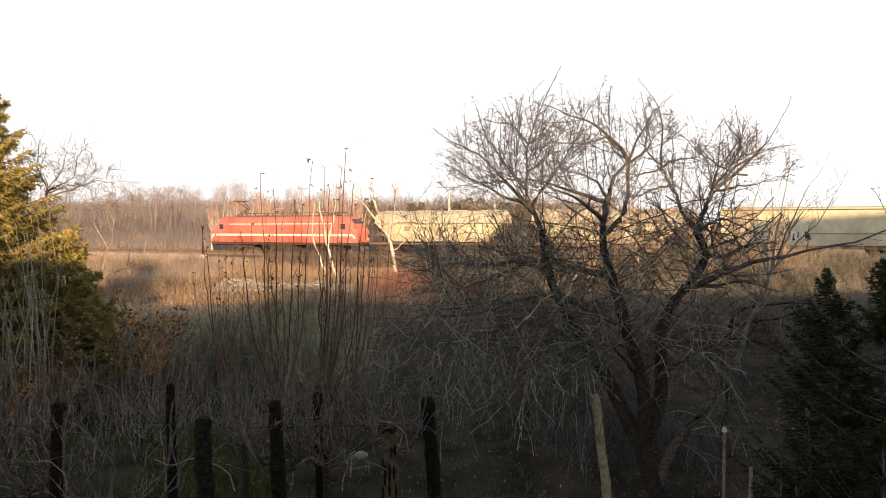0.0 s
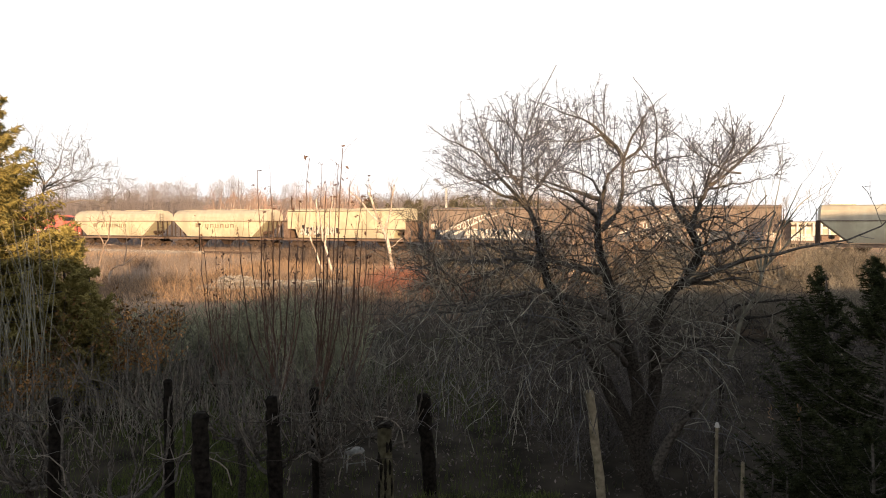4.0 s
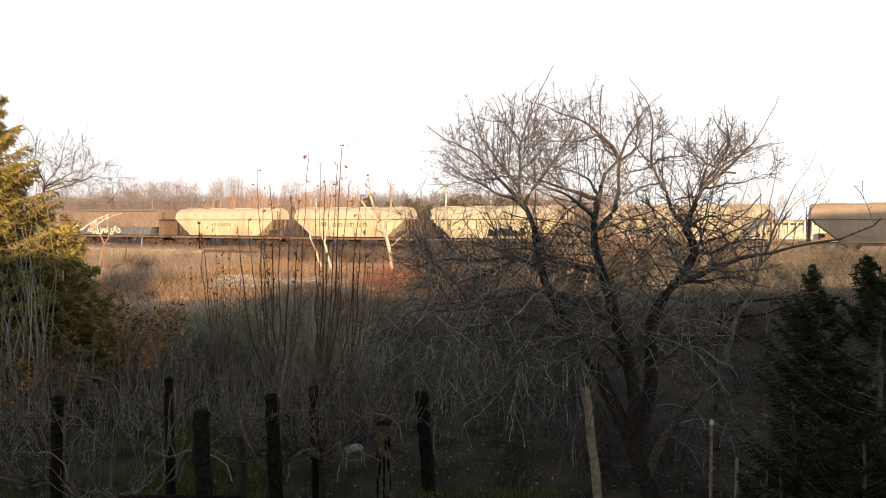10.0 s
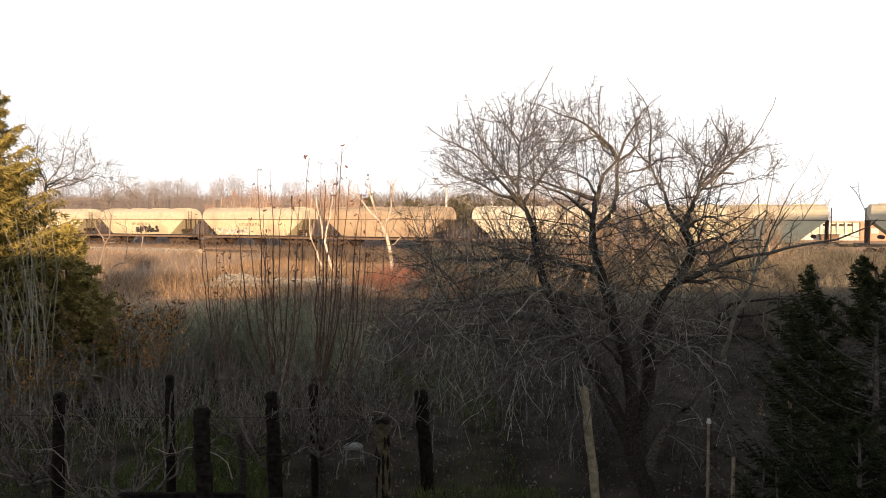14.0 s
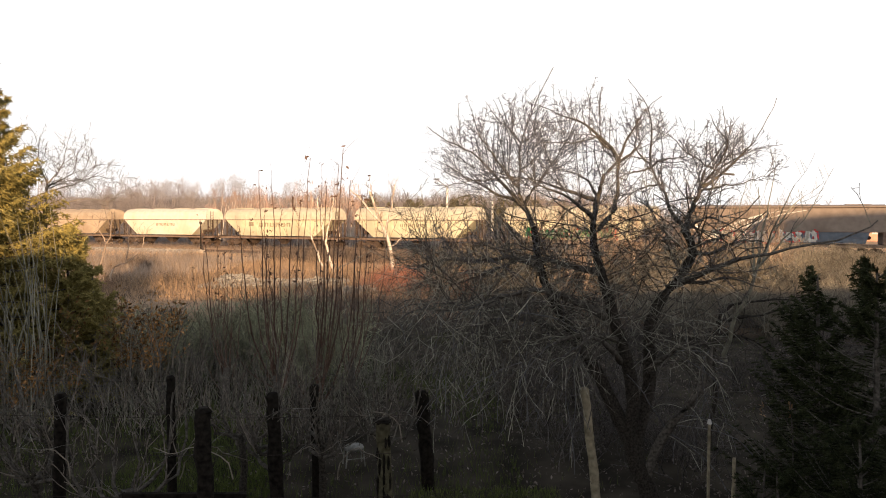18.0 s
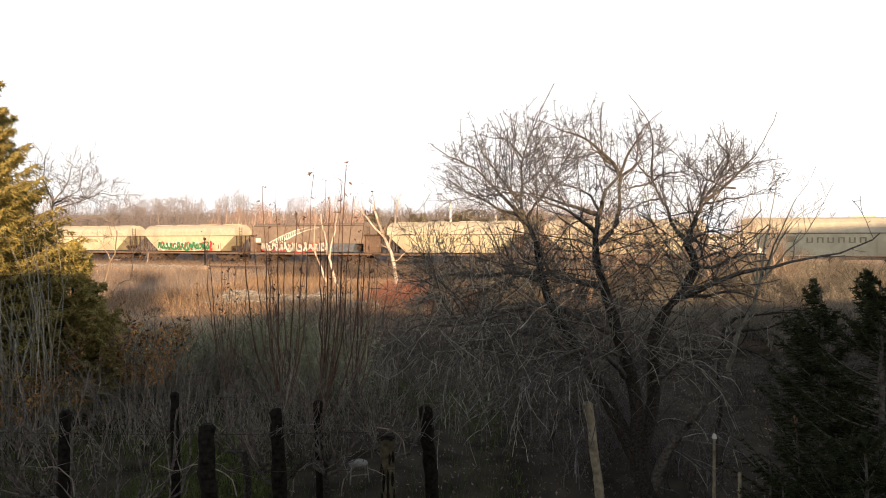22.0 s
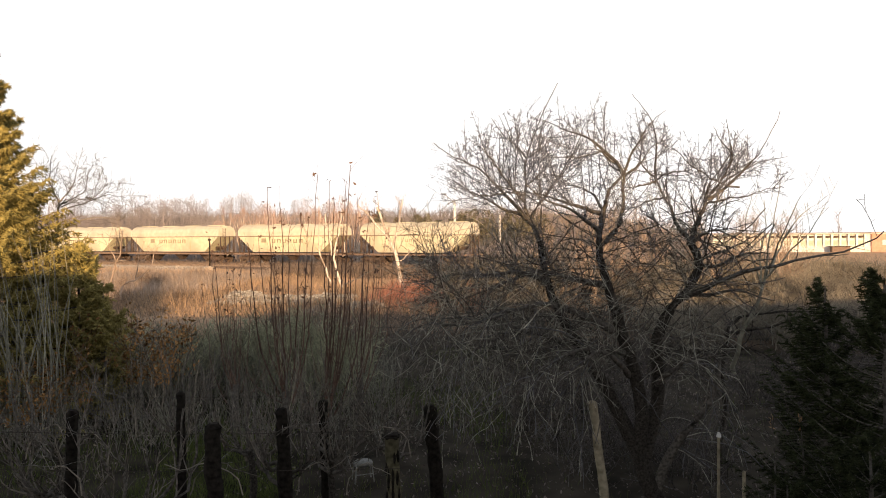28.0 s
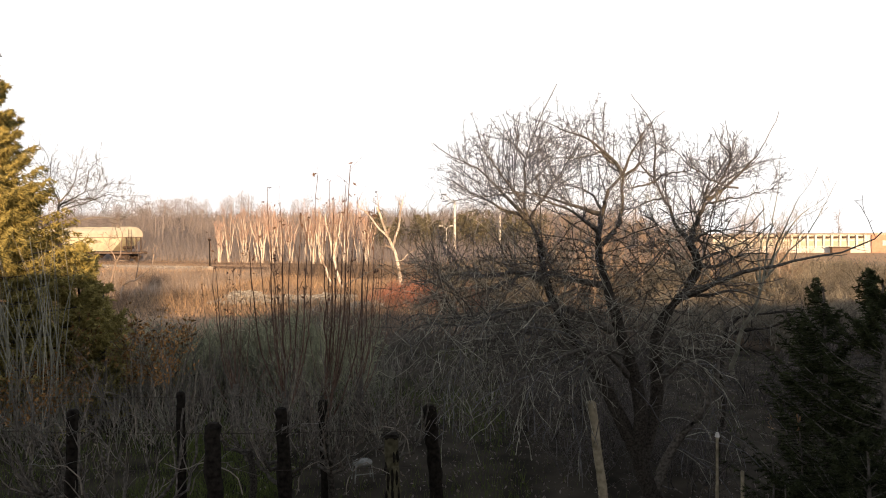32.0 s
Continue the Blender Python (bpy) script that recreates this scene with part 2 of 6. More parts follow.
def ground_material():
    # soil colour kept very dark: part of the house's shade is in it
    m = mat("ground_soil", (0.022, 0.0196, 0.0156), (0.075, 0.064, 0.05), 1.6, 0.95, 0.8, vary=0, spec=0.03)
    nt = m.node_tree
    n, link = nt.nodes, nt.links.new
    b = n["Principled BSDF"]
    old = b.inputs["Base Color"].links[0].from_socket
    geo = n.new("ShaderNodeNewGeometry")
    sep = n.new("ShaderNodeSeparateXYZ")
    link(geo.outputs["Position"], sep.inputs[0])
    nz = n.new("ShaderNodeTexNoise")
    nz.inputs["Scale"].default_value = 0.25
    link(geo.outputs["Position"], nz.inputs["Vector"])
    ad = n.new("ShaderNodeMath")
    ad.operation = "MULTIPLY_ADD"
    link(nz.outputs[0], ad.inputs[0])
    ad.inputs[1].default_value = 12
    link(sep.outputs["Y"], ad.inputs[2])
    # darkened soil gives way to straw about where the house's shade ends
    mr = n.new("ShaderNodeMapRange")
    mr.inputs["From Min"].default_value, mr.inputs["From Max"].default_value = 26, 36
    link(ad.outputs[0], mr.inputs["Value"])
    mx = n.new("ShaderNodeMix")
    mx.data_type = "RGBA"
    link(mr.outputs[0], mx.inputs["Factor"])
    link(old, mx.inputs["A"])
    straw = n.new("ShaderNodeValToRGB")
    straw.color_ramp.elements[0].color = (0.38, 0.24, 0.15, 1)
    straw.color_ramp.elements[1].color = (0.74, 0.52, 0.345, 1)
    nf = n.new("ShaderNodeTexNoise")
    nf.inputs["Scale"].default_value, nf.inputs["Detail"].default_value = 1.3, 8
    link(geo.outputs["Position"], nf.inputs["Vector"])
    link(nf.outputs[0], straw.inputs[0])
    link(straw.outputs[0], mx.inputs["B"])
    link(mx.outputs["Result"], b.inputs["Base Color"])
    return m


# darkened twig colours, carrying part of the garden's shade
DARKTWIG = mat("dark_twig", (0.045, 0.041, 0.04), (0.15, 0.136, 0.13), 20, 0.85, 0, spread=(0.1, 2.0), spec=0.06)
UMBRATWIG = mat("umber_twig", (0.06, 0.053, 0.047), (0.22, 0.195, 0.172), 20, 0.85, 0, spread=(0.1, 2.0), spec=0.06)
SOIL = ground_material()

# ---- mesh helpers ----
rng = np.random.default_rng(7)


def mesh_np(name, verts, faces, material, smooth=False):
    """A mesh from arrays; all faces have one number of corners."""
    me = bpy.data.meshes.new(name)
    k = faces.shape[1]
    me.vertices.add(len(verts))
    me.vertices.foreach_set("co", np.asarray(verts, np.float32).ravel())
    me.loops.add(faces.size)
    me.loops.foreach_set("vertex_index", np.asarray(faces, np.int32).ravel())
    me.polygons.add(len(faces))
    me.polygons.foreach_set("loop_start", np.arange(0, faces.size, k, dtype=np.int32))
    me.update(calc_edges=True)
    me.materials.append(material)
    if smooth:
        me.polygons.foreach_set("use_smooth", np.ones(len(faces), bool))
    return me


def unit(v):
    return v / np.maximum(np.linalg.norm(v, axis=-1, keepdims=True), 1e-9)


def tube_arrays(paths, radii, sides=3):
    """paths (n, k, 3), radii (n, k): tapered tubes."""
    n, k, _ = paths.shape
    d = unit(np.gradient(paths, axis=1))
    ref = np.where(np.abs(d[..., 2:3]) > 0.8, np.array([1.0, 0, 0]), np.array([0, 0, 1.0]))
    a = unit(np.cross(d, ref))
    b = np.cross(d, a)
    ang = np.linspace(0, 2 * np.pi, sides, endpoint=False)
    ring = a[:, :, None] * np.cos(ang)[:, None] + b[:, :, None] * np.sin(ang)[:, None]
    v = paths[:, :, None] + ring * radii[:, :, None, None]
    i = np.arange(n * k * sides).reshape(n, k, sides)
    j = np.roll(i, -1, axis=2)
    f = np.stack([i[:, :-1], j[:, :-1], j[:, 1:], i[:, 1:]], -1).reshape(-1, 4)
    return v.reshape(-1, 3), f


def tubes(name, groups, material, sides=3):
    vs, fs, o = [], [], 0
    for paths, radii in groups:
        v, f = tube_arrays(paths, radii, sides)
        vs.append(v)
        fs.append(f + o)
        o += len(v)
    return mesh_np(name, np.concatenate(vs), np.concatenate(fs), material, smooth=sides > 4)


def resample(points, k=10, wobble=0.0):
    """A smooth curve through a few points, as k points."""
    p = np.asarray(points, float)
    t = np.linspace(0, len(p) - 1, k)
    out = []
    for u in t:
        i = min(int(u), len(p) - 2)
        f = u - i
        p0, p1, p2, p3 = p[max(i - 1, 0)], p[i], p[i + 1], p[min(i + 2, len(p) - 1)]
        out.append(0.5 * (2 * p1 + (p2 - p0) * f + (2 * p0 - 5 * p1 + 4 * p2 - p3) * f ** 2 + (3 * p1 - p0 - 3 * p2 + p3) * f ** 3))
    out = np.array(out)
    if wobble:
        out[1:-1] += rng.normal(0, wobble, (k - 2, 3))
    return out


def resample_all(paths, k):
    """Every path at k even points."""
    t = np.linspace(0, paths.shape[1] - 1, k)
    i = np.minimum(t.astype(int), paths.shape[1] - 2)
    f = (t - i)[None, :, None]
    return paths[:, i] * (1 - f) + paths[:, i + 1] * f


def spawn(paths, radii, n, length, spread, lift=0.0, k=4, curl=0.15, start=0.25, thin=0.55, keep=0.6, taper=0.0, per=0.0):
    """n side shoots on every path: (paths, radii) of the next order. lift: how far they bend up (or down)."""
    m, kk, _ = paths.shape
    t = rng.uniform(start, 1.0, (m, n)) * (kk - 1)
    i = np.minimum(t.astype(int), kk - 2)
    f = (t - i)[..., None]
    r = np.arange(m)[:, None]
    base = paths[r, i] * (1 - f) + paths[r, i + 1] * f
    d = unit(paths[r, i + 1] - paths[r, i])
    rad = np.maximum(radii[r, i] * thin, 0.0016)
    side = unit(np.cross(d, rng.normal(size=d.shape)))
    way = unit(d * keep + side * spread + np.array([0, 0, lift]))
    ln = rng.uniform(length[0], length[1], (m, n, 1)) * (1 - taper * t[..., None] / (kk - 1))
    base, way, rad, ln = base.reshape(-1, 3), way.reshape(-1, 3), rad.reshape(-1), ln.reshape(-1, 1)
    out = np.zeros((len(base), k, 3))
    out[:, 0] = base
    for s in range(1, k):
        way = unit(way + rng.normal(0, curl, way.shape) + np.array([0, 0, lift * 0.35]))
        out[:, s] = out[:, s - 1] + way * ln / (k - 1)
    rr = rad[:, None] * np.linspace(1, 0.45, k)[None]
    if per:
        size = np.linalg.norm(np.diff(paths, axis=1), axis=2).sum(1).repeat(n)
        pick = rng.random(len(size)) < size / per
        out, rr = out[pick], rr[pick]
    return out, rr


def cones(name, base, tip, r, material):
    """Thin three-sided blades or twigs, one island each."""
    d = unit(tip - base)
    a = unit(np.cross(d, np.array([0.3, 0.2, 1.0])))
    b = np.cross(d, a)
    r = np.broadcast_to(np.asarray(r, float), (len(base),))[:, None]
    v = np.stack([base + a * r, base + (-0.5 * a + 0.87 * b) * r, base + (-0.5 * a - 0.87 * b) * r, tip], 1)
    i = np.arange(len(base))[:, None, None] * 4
    f = (i + np.array([[0, 1, 3], [1, 2, 3], [2, 0, 3]])[None]).reshape(-1, 3)
    return mesh_np(name, v.reshape(-1, 3), f, material)


def leaves(name, centre, size, material):
    """Small folded leaves of four corners."""
    n = len(centre)
    a = unit(rng.normal(size=(n, 3)))
    b = unit(np.cross(a, rng.normal(size=(n, 3))))
    c = np.cross(a, b)
    s = np.asarray(size).reshape(-1, 1) * np.ones((n, 1))
    v = np.stack([centre - a * s, centre + b * s * 0.45 + c * s * 0.15, centre + a * s, centre - b * s * 0.45 + c * s * 0.15], 1)
    i = np.arange(n)[:, None, None] * 4
    f = (i + np.array([[0, 1, 2], [0, 2, 3]])[None]).reshape(-1, 3)
    return mesh_np(name, v.reshape(-1, 3), f, material)


def part(name, data, parent, label="", at=None, kind=""):
    ob = new(name, data)
    ob.parent = parent
    if at is not None:
        ob.matrix_basis = at
    return tagged(ob, label, kind=kind)


def bm_mesh(name, bm, material, smooth=False):
    me = bpy.data.meshes.new(name)
    bm.normal_update()
    bm.to_mesh(me)
    bm.free()
    me.materials.append(material)
    if smooth:
        me.polygons.foreach_set("use_smooth", np.ones(len(me.polygons), bool))
    return me


def box(bm, x0, x1, y0, y1, z0, z1, bevel=0.0):
    r = bmesh.ops.create_cube(bm, size=1, matrix=Matrix.Translation(((x0 + x1) / 2, (y0 + y1) / 2, (z0 + z1) / 2)) @ Matrix.Diagonal((x1 - x0, y1 - y0, z1 - z0, 1)))
    if bevel:
        es = list({e for v in r["verts"] for e in v.link_edges})
        bmesh.ops.bevel(bm, geom=es, offset=bevel, segments=2, affect="EDGES")
    return r


def box_mesh(name, material, *a, bevel=0.0):
    bm = bmesh.new()
    box(bm, *a, bevel=bevel)
    return bm_mesh(name, bm, material)


def rod(bm, p, q, r, sides=8, r2=None):
    p, q = Vector(p), Vector(q)
    d = q - p
    m = Matrix.Translation((p + q) / 2) @ d.to_track_quat("Z", "Y").to_matrix().to_4x4()
    bmesh.ops.create_cone(bm, cap_ends=True, segments=sides, radius1=r, radius2=r if r2 is None else r2, depth=d.length, matrix=m)


def rod_mesh(name, material, p, q, r, sides=8, r2=None):
    bm = bmesh.new()
    rod(bm, p, q, r, sides, r2)
    return bm_mesh(name, bm, material, smooth=False)


def prism(name, material, profile, x0, x1, inset=None):
    """A closed (y, z) profile drawn along x; inset: how much each profile point is drawn in at both ends."""
    n = len(profile)
    ins = inset or [0] * n
    v = [(x0 + i, y, z) for (y, z), i in zip(profile, ins)] + [(x1 - i, y, z) for (y, z), i in zip(profile, ins)]
    f = [(i, (i + 1) % n, n + (i + 1) % n, n + i) for i in range(n)]
    f += [tuple(range(n - 1, -1, -1)), tuple(range(n, 2 * n))]
    me = bpy.data.meshes.new(name)
    me.from_pydata(v, [], f)
    me.materials.append(material)
    return me


# ---- ground ----
def make_ground():
    def axis(step, lim):
        a = [0.0]
        while a[-1] < lim:
            a.append(a[-1] + step * (1 + a[-1] / 14.0) )
        return np.array(a)
    p = axis(0.5, 2400)
    xs = np.concatenate([-p[:0:-1], p])
    ys = xs
    X, Y = np.meshgrid(xs, ys)
    Z = np.zeros_like(X)
    near = np.exp(-(np.hypot(X, Y) / 70) ** 2)
    for i in range(X.shape[0]):
        for j in range(X.shape[1]):
            if near[i, j] > 0.01:
                Z[i, j] = (noise.noise((X[i, j] * 0.35, Y[i, j] * 0.35, 0)) * 0.10 + noise.noise((X[i, j] * 1.3, Y[i, j] * 1.3, 3)) * 0.04) * near[i, j]
    Z -= 0.04
    v = np.stack([X, Y, Z], -1).reshape(-1, 3)
    n = len(xs)
    i = (np.arange(n - 1)[:, None] * n + np.arange(n - 1)[None]).ravel()
    f = np.stack([i, i + 1, i + n + 1, i + n], -1)
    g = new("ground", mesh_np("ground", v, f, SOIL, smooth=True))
    return tagged(g, "garden soil darkened for shade, turning to dry straw-coloured rough land", "ground", kind="structure")


make_ground()

# the house that the viewer stands at, and its neighbours in the row
hb = bmesh.new()
box(hb, -30, 30, -9.0, -0.9, -0.1, 3.9)
house = new("wall_house", bm_mesh("wall_house", hb, PLASTER))
tagged(house, "plain plastered wall of the house row behind the garden", "wall", kind="structure")
roofm = prism("roof_house", ROOFTILE, [(-9.6, 3.9), (-0.5, 3.9), (-0.5, 4.05), (-3.2, 5.35), (-6.9, 5.35), (-9.6, 4.05)], -30.4, 30.4)
roof = new("roof_house", roofm)
tagged(roof, "low tiled roof of the house row", "roof", kind="structure")

# unseen taller block added behind the viewer, to shade the train's far end
block = new("wall_block", box_mesh("wall_block", PLASTER, 46, 74, -16, -1, -0.1, 10.4))
tagged(block, "plain wall of an unseen block added to shade the train", "wall", kind="structure")
broof = new("roof_block", prism("roof_block", ROOFTILE, [(-16.6, 10.4), (-0.4, 10.4), (-0.4, 10.6), (-8.5, 14.3), (-16.6, 10.6)], 45.6, 74.4))
tagged(broof, "tiled roof of the unseen block added to shade the train", "roof", kind="structure")

# ---- railway ----
RAIL_ANG = math.atan2(-0.4046, 0.9145)
RAIL_A = Vector((-27.28, 80.3, 0.22))
TRACK = Matrix.Translation(RAIL_A) @ Matrix.Rotation(RAIL_ANG, 4, "Z")


def make_track(name, off, x0, x1, z, label):
    tr = new(name)
    tr.matrix_world = TRACK @ Matrix.Translation((0, off, z))
    part("ballast_bed", prism("ballast_bed", BALLAST, [(-2.6, -0.55), (2.6, -0.55), (1.75, -0.2), (-1.75, -0.2)], x0, x1), tr)
    stones = rng.uniform([x0 * 0.4, -2.3, -0.3], [x1 * 0.6, 1.8, -0.18], (7000, 3))
    stones[:, 2] = -0.2 - np.maximum(np.abs(stones[:, 1]) - 1.7, 0) * 0.4
    st = part("ballast_stones", leaves("ballast_stones", stones, rng.uniform(0.04, 0.09, 7000), BALLAST), tr)
    tagged(st, kind="stuff")
    for y in (-0.75, 0.75):
        part("rail", prism("rail", RAILM, [(y - 0.06, -0.17), (y + 0.06, -0.17), (y + 0.035, 0.0), (y - 0.035, 0.0)], x0, x1), tr)
    sm = box_mesh("sleeper", SLEEPER, -0.12, 0.12, -1.25, 1.25, -0.3, -0.17)
    for i in range(150):
        part("sleeper", sm, tr, at=Matrix.Translation((-38 + i * 0.75, 0, 0)))
    return tagged(tr, label, "railway track", kind="structure")


make_track("railway_track", 0, -420, 420, 0, "straight railway track on pale ballast")
make_track("railway_siding", -6.2, -420, 420, -0.1, "second railway track with sunlit pale ballast shoulder")


strip = new("gravel_road", prism("gravel_road", BALLAST, [(-12.6, -0.5), (-9.6, -0.5), (-9.6, 0.1), (-12.6, -0.06)], -62, 8.5))
strip.matrix_world = TRACK
gs = rng.uniform([-62, -12.6, 0], [8.5, -9.6, 1], (6000, 3))
gs[:, 2] = 0.1 + (gs[:, 1] + 9.6) * 0.053 + rng.uniform(-0.01, 0.05, 6000)
part("gravel_stones", leaves("gravel_stones", gs, rng.uniform(0.03, 0.09, 6000), BALLAST), strip, kind="stuff")
tagged(strip, "pale gravel road along the railway", "road", kind="structure")

# ---- train ----
def bogie(parent, x, wheelbase=1.8):
    b = part("bogie", BOGIE_FRAME, parent, at=Matrix.Translation((x, 0, 0)))
    for dx in (-wheelbase / 2, wheelbase / 2):
        w = part("wheelset", WHEELSET, b, at=Matrix.Translation((dx, 0, 0.46)))
        wheels.append(w)
    return b


wheels = []


def make_bogie_meshes():
    bm = bmesh.new()
    for y in (-1.02, 1.02):
        box(bm, -1.35, 1.35, y - 0.06, y + 0.06, 0.5, 0.72)
        box(bm, -0.35, 0.35, y - 0.09, y + 0.09, 0.32, 0.72)
        for x in (-0.9, 0.9):
            box(bm, x - 0.16, x + 0.16, y - 0.12, y + 0.12, 0.32, 0.62)
    box(bm, -0.25, 0.25, -1.0, 1.0, 0.5, 0.9)
    frame_me = bm_mesh("bogie", bm, STEELDK)
    bm = bmesh.new()
    for y in (-0.75, 0.75):
        rod(bm, (0, y - 0.06, 0), (0, y + 0.06, 0), 0.46, 20)
        rod(bm, (0, y * 1.09, 0), (0, y * 1.19, 0), 0.2, 10)
    rod(bm, (0, -0.75, 0), (0, 0.75, 0), 0.08, 8)
    return frame_me, bm_mesh("wheelset", bm, STEELDK)


BOGIE_FRAME, WHEELSET = make_bogie_meshes()
BUFFER = rod_mesh("buffer", STEELDK, (-0.32, 0, 0), (0.32, 0, 0), 0.09, 10)


def lettering(parent, side, x, z, w, h, material, y, blocks=6, slant=0.0):
    """A word that cannot be read: upright bars with small gaps, on the side."""
    step = w / blocks
    for i in range(blocks):
        bm = bmesh.new()
        x0 = x + i * step
        zz = z + slant * (i + 0.5) * step
        for a in (0.0, 0.48):
            box(bm, x0 + step * a, x0 + step * (a + 0.16), y - 0.012, y + 0.012, zz, zz + h)
        box(bm, x0, x0 + step * 0.64, y - 0.016, y + 0.016, zz + h * (0.82 if i % 2 else 0.0), zz + h * (1.0 if i % 2 else 0.18))
        part("letter", bm_mesh("letter", bm, material), parent)


def spray(parent, x0, x1, z0, z1, y, mats, seed):
    """Sprayed painting: rounded overlapping letter-like shapes, thin on the panel."""
    r = random.Random(seed)
    made = []
    for layer, m in enumerate(mats):
        x = x0
        while x < x1 - 0.3:
            bm = bmesh.new()
            w = r.uniform(0.35, 0.8)
            lo, hi = z0 + r.uniform(0, 0.25), z1 - r.uniform(0, 0.3)
            th = 0.14 if layer == 0 else 0.1
            pts = [(x, lo), (x + w * 0.2, hi), (x + w * 0.6, hi - 0.1 * r.random()), (x + w * 0.8, lo), (x + w * 0.45, (lo + hi) / 2)]
            r.shuffle(pts)
            d = 0.006 + 0.005 * layer
            for (a, b), (c, e) in zip(pts, pts[1:]):
                v = Vector((c - a, 0, e - b))
                if v.length < 0.05:
                    continue
                s = Vector((-v.z, 0, v.x)).normalized() * th
                q = [Vector((a, y - d, b)) - s, Vector((c, y - d, e)) - s, Vector((c, y - d, e)) + s, Vector((a, y - d, b)) + s]
                bm.faces.new([bm.verts.new(k) for k in q])
            x += w * r.uniform(0.75, 1.05)
            made.append(part("graffiti_letter", bm_mesh("graffiti_letter", bm, m), parent))
    return made


# where each wagon begins, in metres behind the first one, and the end of the last
STARTS = [0.0, 16.26, 32.32, 48.86, 65.38, 82.1, 98.66, 114.48, 130.63, 147.0, 163.32, 178.86, 195.58, 211.51, 227.87, 244.32, 260.47, 276.81, 293.3, 309.16, 323.92]
HALF = 1.42


def wagon(kind, paint, label, text=None, tag=None, seed=0):
    """A bogie hopper wagon, about 16 m over buffers; x = 0 at its leading coupling, +x to the rear, z = 0 at rail top."""
    w = new("hopper_wagon")
    L = STARTS[seed + 1] - STARTS[seed]
    x0, x1 = 1.4, L - 1.4
    H = HALF
    if kind == "hopper":
        up = [(-H, 3.05), (-H, 3.5), (-H + 0.16, 3.86), (-H + 0.5, 4.14), (-0.55, 4.27), (0.55, 4.27), (H - 0.5, 4.14), (H - 0.16, 3.86), (H, 3.5), (H, 3.05)]
        part("upper_body", prism("upper_body", CREAMUP if paint is CREAM else paint, up, x0, x1, [0, 0.0, 0.03, 0.1, 0.14, 0.14, 0.1, 0.03, 0.0, 0]), w)
        lo = [(-H + 0.03, 1.32), (-H + 0.03, 3.05), (H - 0.03, 3.05), (H - 0.03, 1.32)]
        part("hopper", prism("hopper", paint, lo, x0 + 0.05, x1 - 0.05, [2.05, 0, 0, 2.05]), w)
        part("waist_rail", prism("waist_rail", RUSTSILL, [(-H - 0.03, 3.0), (-H - 0.03, 3.07), (H + 0.03, 3.07), (H + 0.03, 3.0)], x0 - 0.02, x1 + 0.02), w, "brownish rail at the waist")
        ribs = 6
    else:
        up = [(-H, 2.2), (-H, 4.05), (-H + 0.12, 4.2), (-0.6, 4.3), (0.6, 4.3), (H - 0.12, 4.2), (H, 4.05), (H, 2.2)]
        part("upper_body", prism("upper_body", paint, up, x0 - 0.1, x1 + 0.1), w)
        lo = [(-H + 0.02, 1.3), (-H + 0.02, 2.2), (H - 0.02, 2.2), (H - 0.02, 1.3)]
        part("hopper", prism("hopper", SLATE if paint is UMBER else paint, lo, x0 + 0.9, x1 - 0.9, [0.3, 0, 0, 0.3]), w)
        for a in (x0 - 0.8, x1 - 0.05):
            cab = part("end_cabinet", box_mesh("end_cabinet", RUSTSILL, a, a + 0.85, -1.25, 1.25, 1.24, 2.95, bevel=0.06), w, "brown cabinet in the notched end")
            part("cabinet_roof", prism("cabinet_roof", STEELDK, [(-1.34, 2.94), (-1.2, 3.1), (1.2, 3.1), (1.34, 2.94)], a - 0.1, a + 0.95), cab)
        part("seam", box_mesh("seam", RUSTSILL, x0 - 0.05, x1 + 0.05, -H - 0.018, -H + 0.01, 2.17, 2.23), w)
        part("eave", box_mesh("eave", STEELDK, x0 - 0.05, x1 + 0.05, -H - 0.03, -H + 0.02, 4.02, 4.09), w)
        ribs = 0
    # end walls stand back, with posts and ladder
    for xe, s in ((x0, -1), (x1, 1)):
        for y in (-1.1, -0.37, 0.37, 1.1):
            part("end_post", box_mesh("end_post", STEELDK, xe - 0.05 + s * 0.02, xe + 0.05 + s * 0.02, y - 0.05, y + 0.05, 1.2, 3.05 if kind == "hopper" else 2.2), w)
        bm = bmesh.new()
        for y in (-0.95, -0.5):
            rod(bm, (xe + s * 0.25, y, 1.2), (xe + s * 0.25, y, 4.0), 0.022, 5)
        for i in range(9):
            rod(bm, (xe + s * 0.25, -0.95, 1.4 + i * 0.3), (xe + s * 0.25, -0.5, 1.4 + i * 0.3), 0.015, 5)
        part("ladder", bm_mesh("ladder", bm, STEELDK), w)
        part("platform", box_mesh("platform", STEELDK, min(xe, xe + s * 0.8), max(xe, xe + s * 0.8), -1.35, 1.35, 1.18, 1.24), w)
        part("brake_cylinder", rod_mesh("brake_cylinder", STEELDK, (xe - s * 0.9, -0.75, 1.75), (xe - s * 0.9, 0.75, 1.75), 0.16, 12), w)
        for y in (-0.88, 0.88):
            part("buffer", BUFFER, w, at=Matrix.Translation((0.34 if s < 0 else L - 0.34, y, 1.06)))
        part("coupling", box_mesh("coupling", STEELDK, 0.0 if s < 0 else L - 0.6, 0.6 if s < 0 else L, -0.05, 0.05, 0.95, 1.08), w)
    part("side_sill", prism("side_sill", RUSTSILL, [(-1.3, 1.0), (-1.3, 1.2), (1.3, 1.2), (1.3, 1.0)], 0.62, L - 0.62), w)
    for x in (4.4, L / 2, L - 4.4):
        bm = bmesh.new()
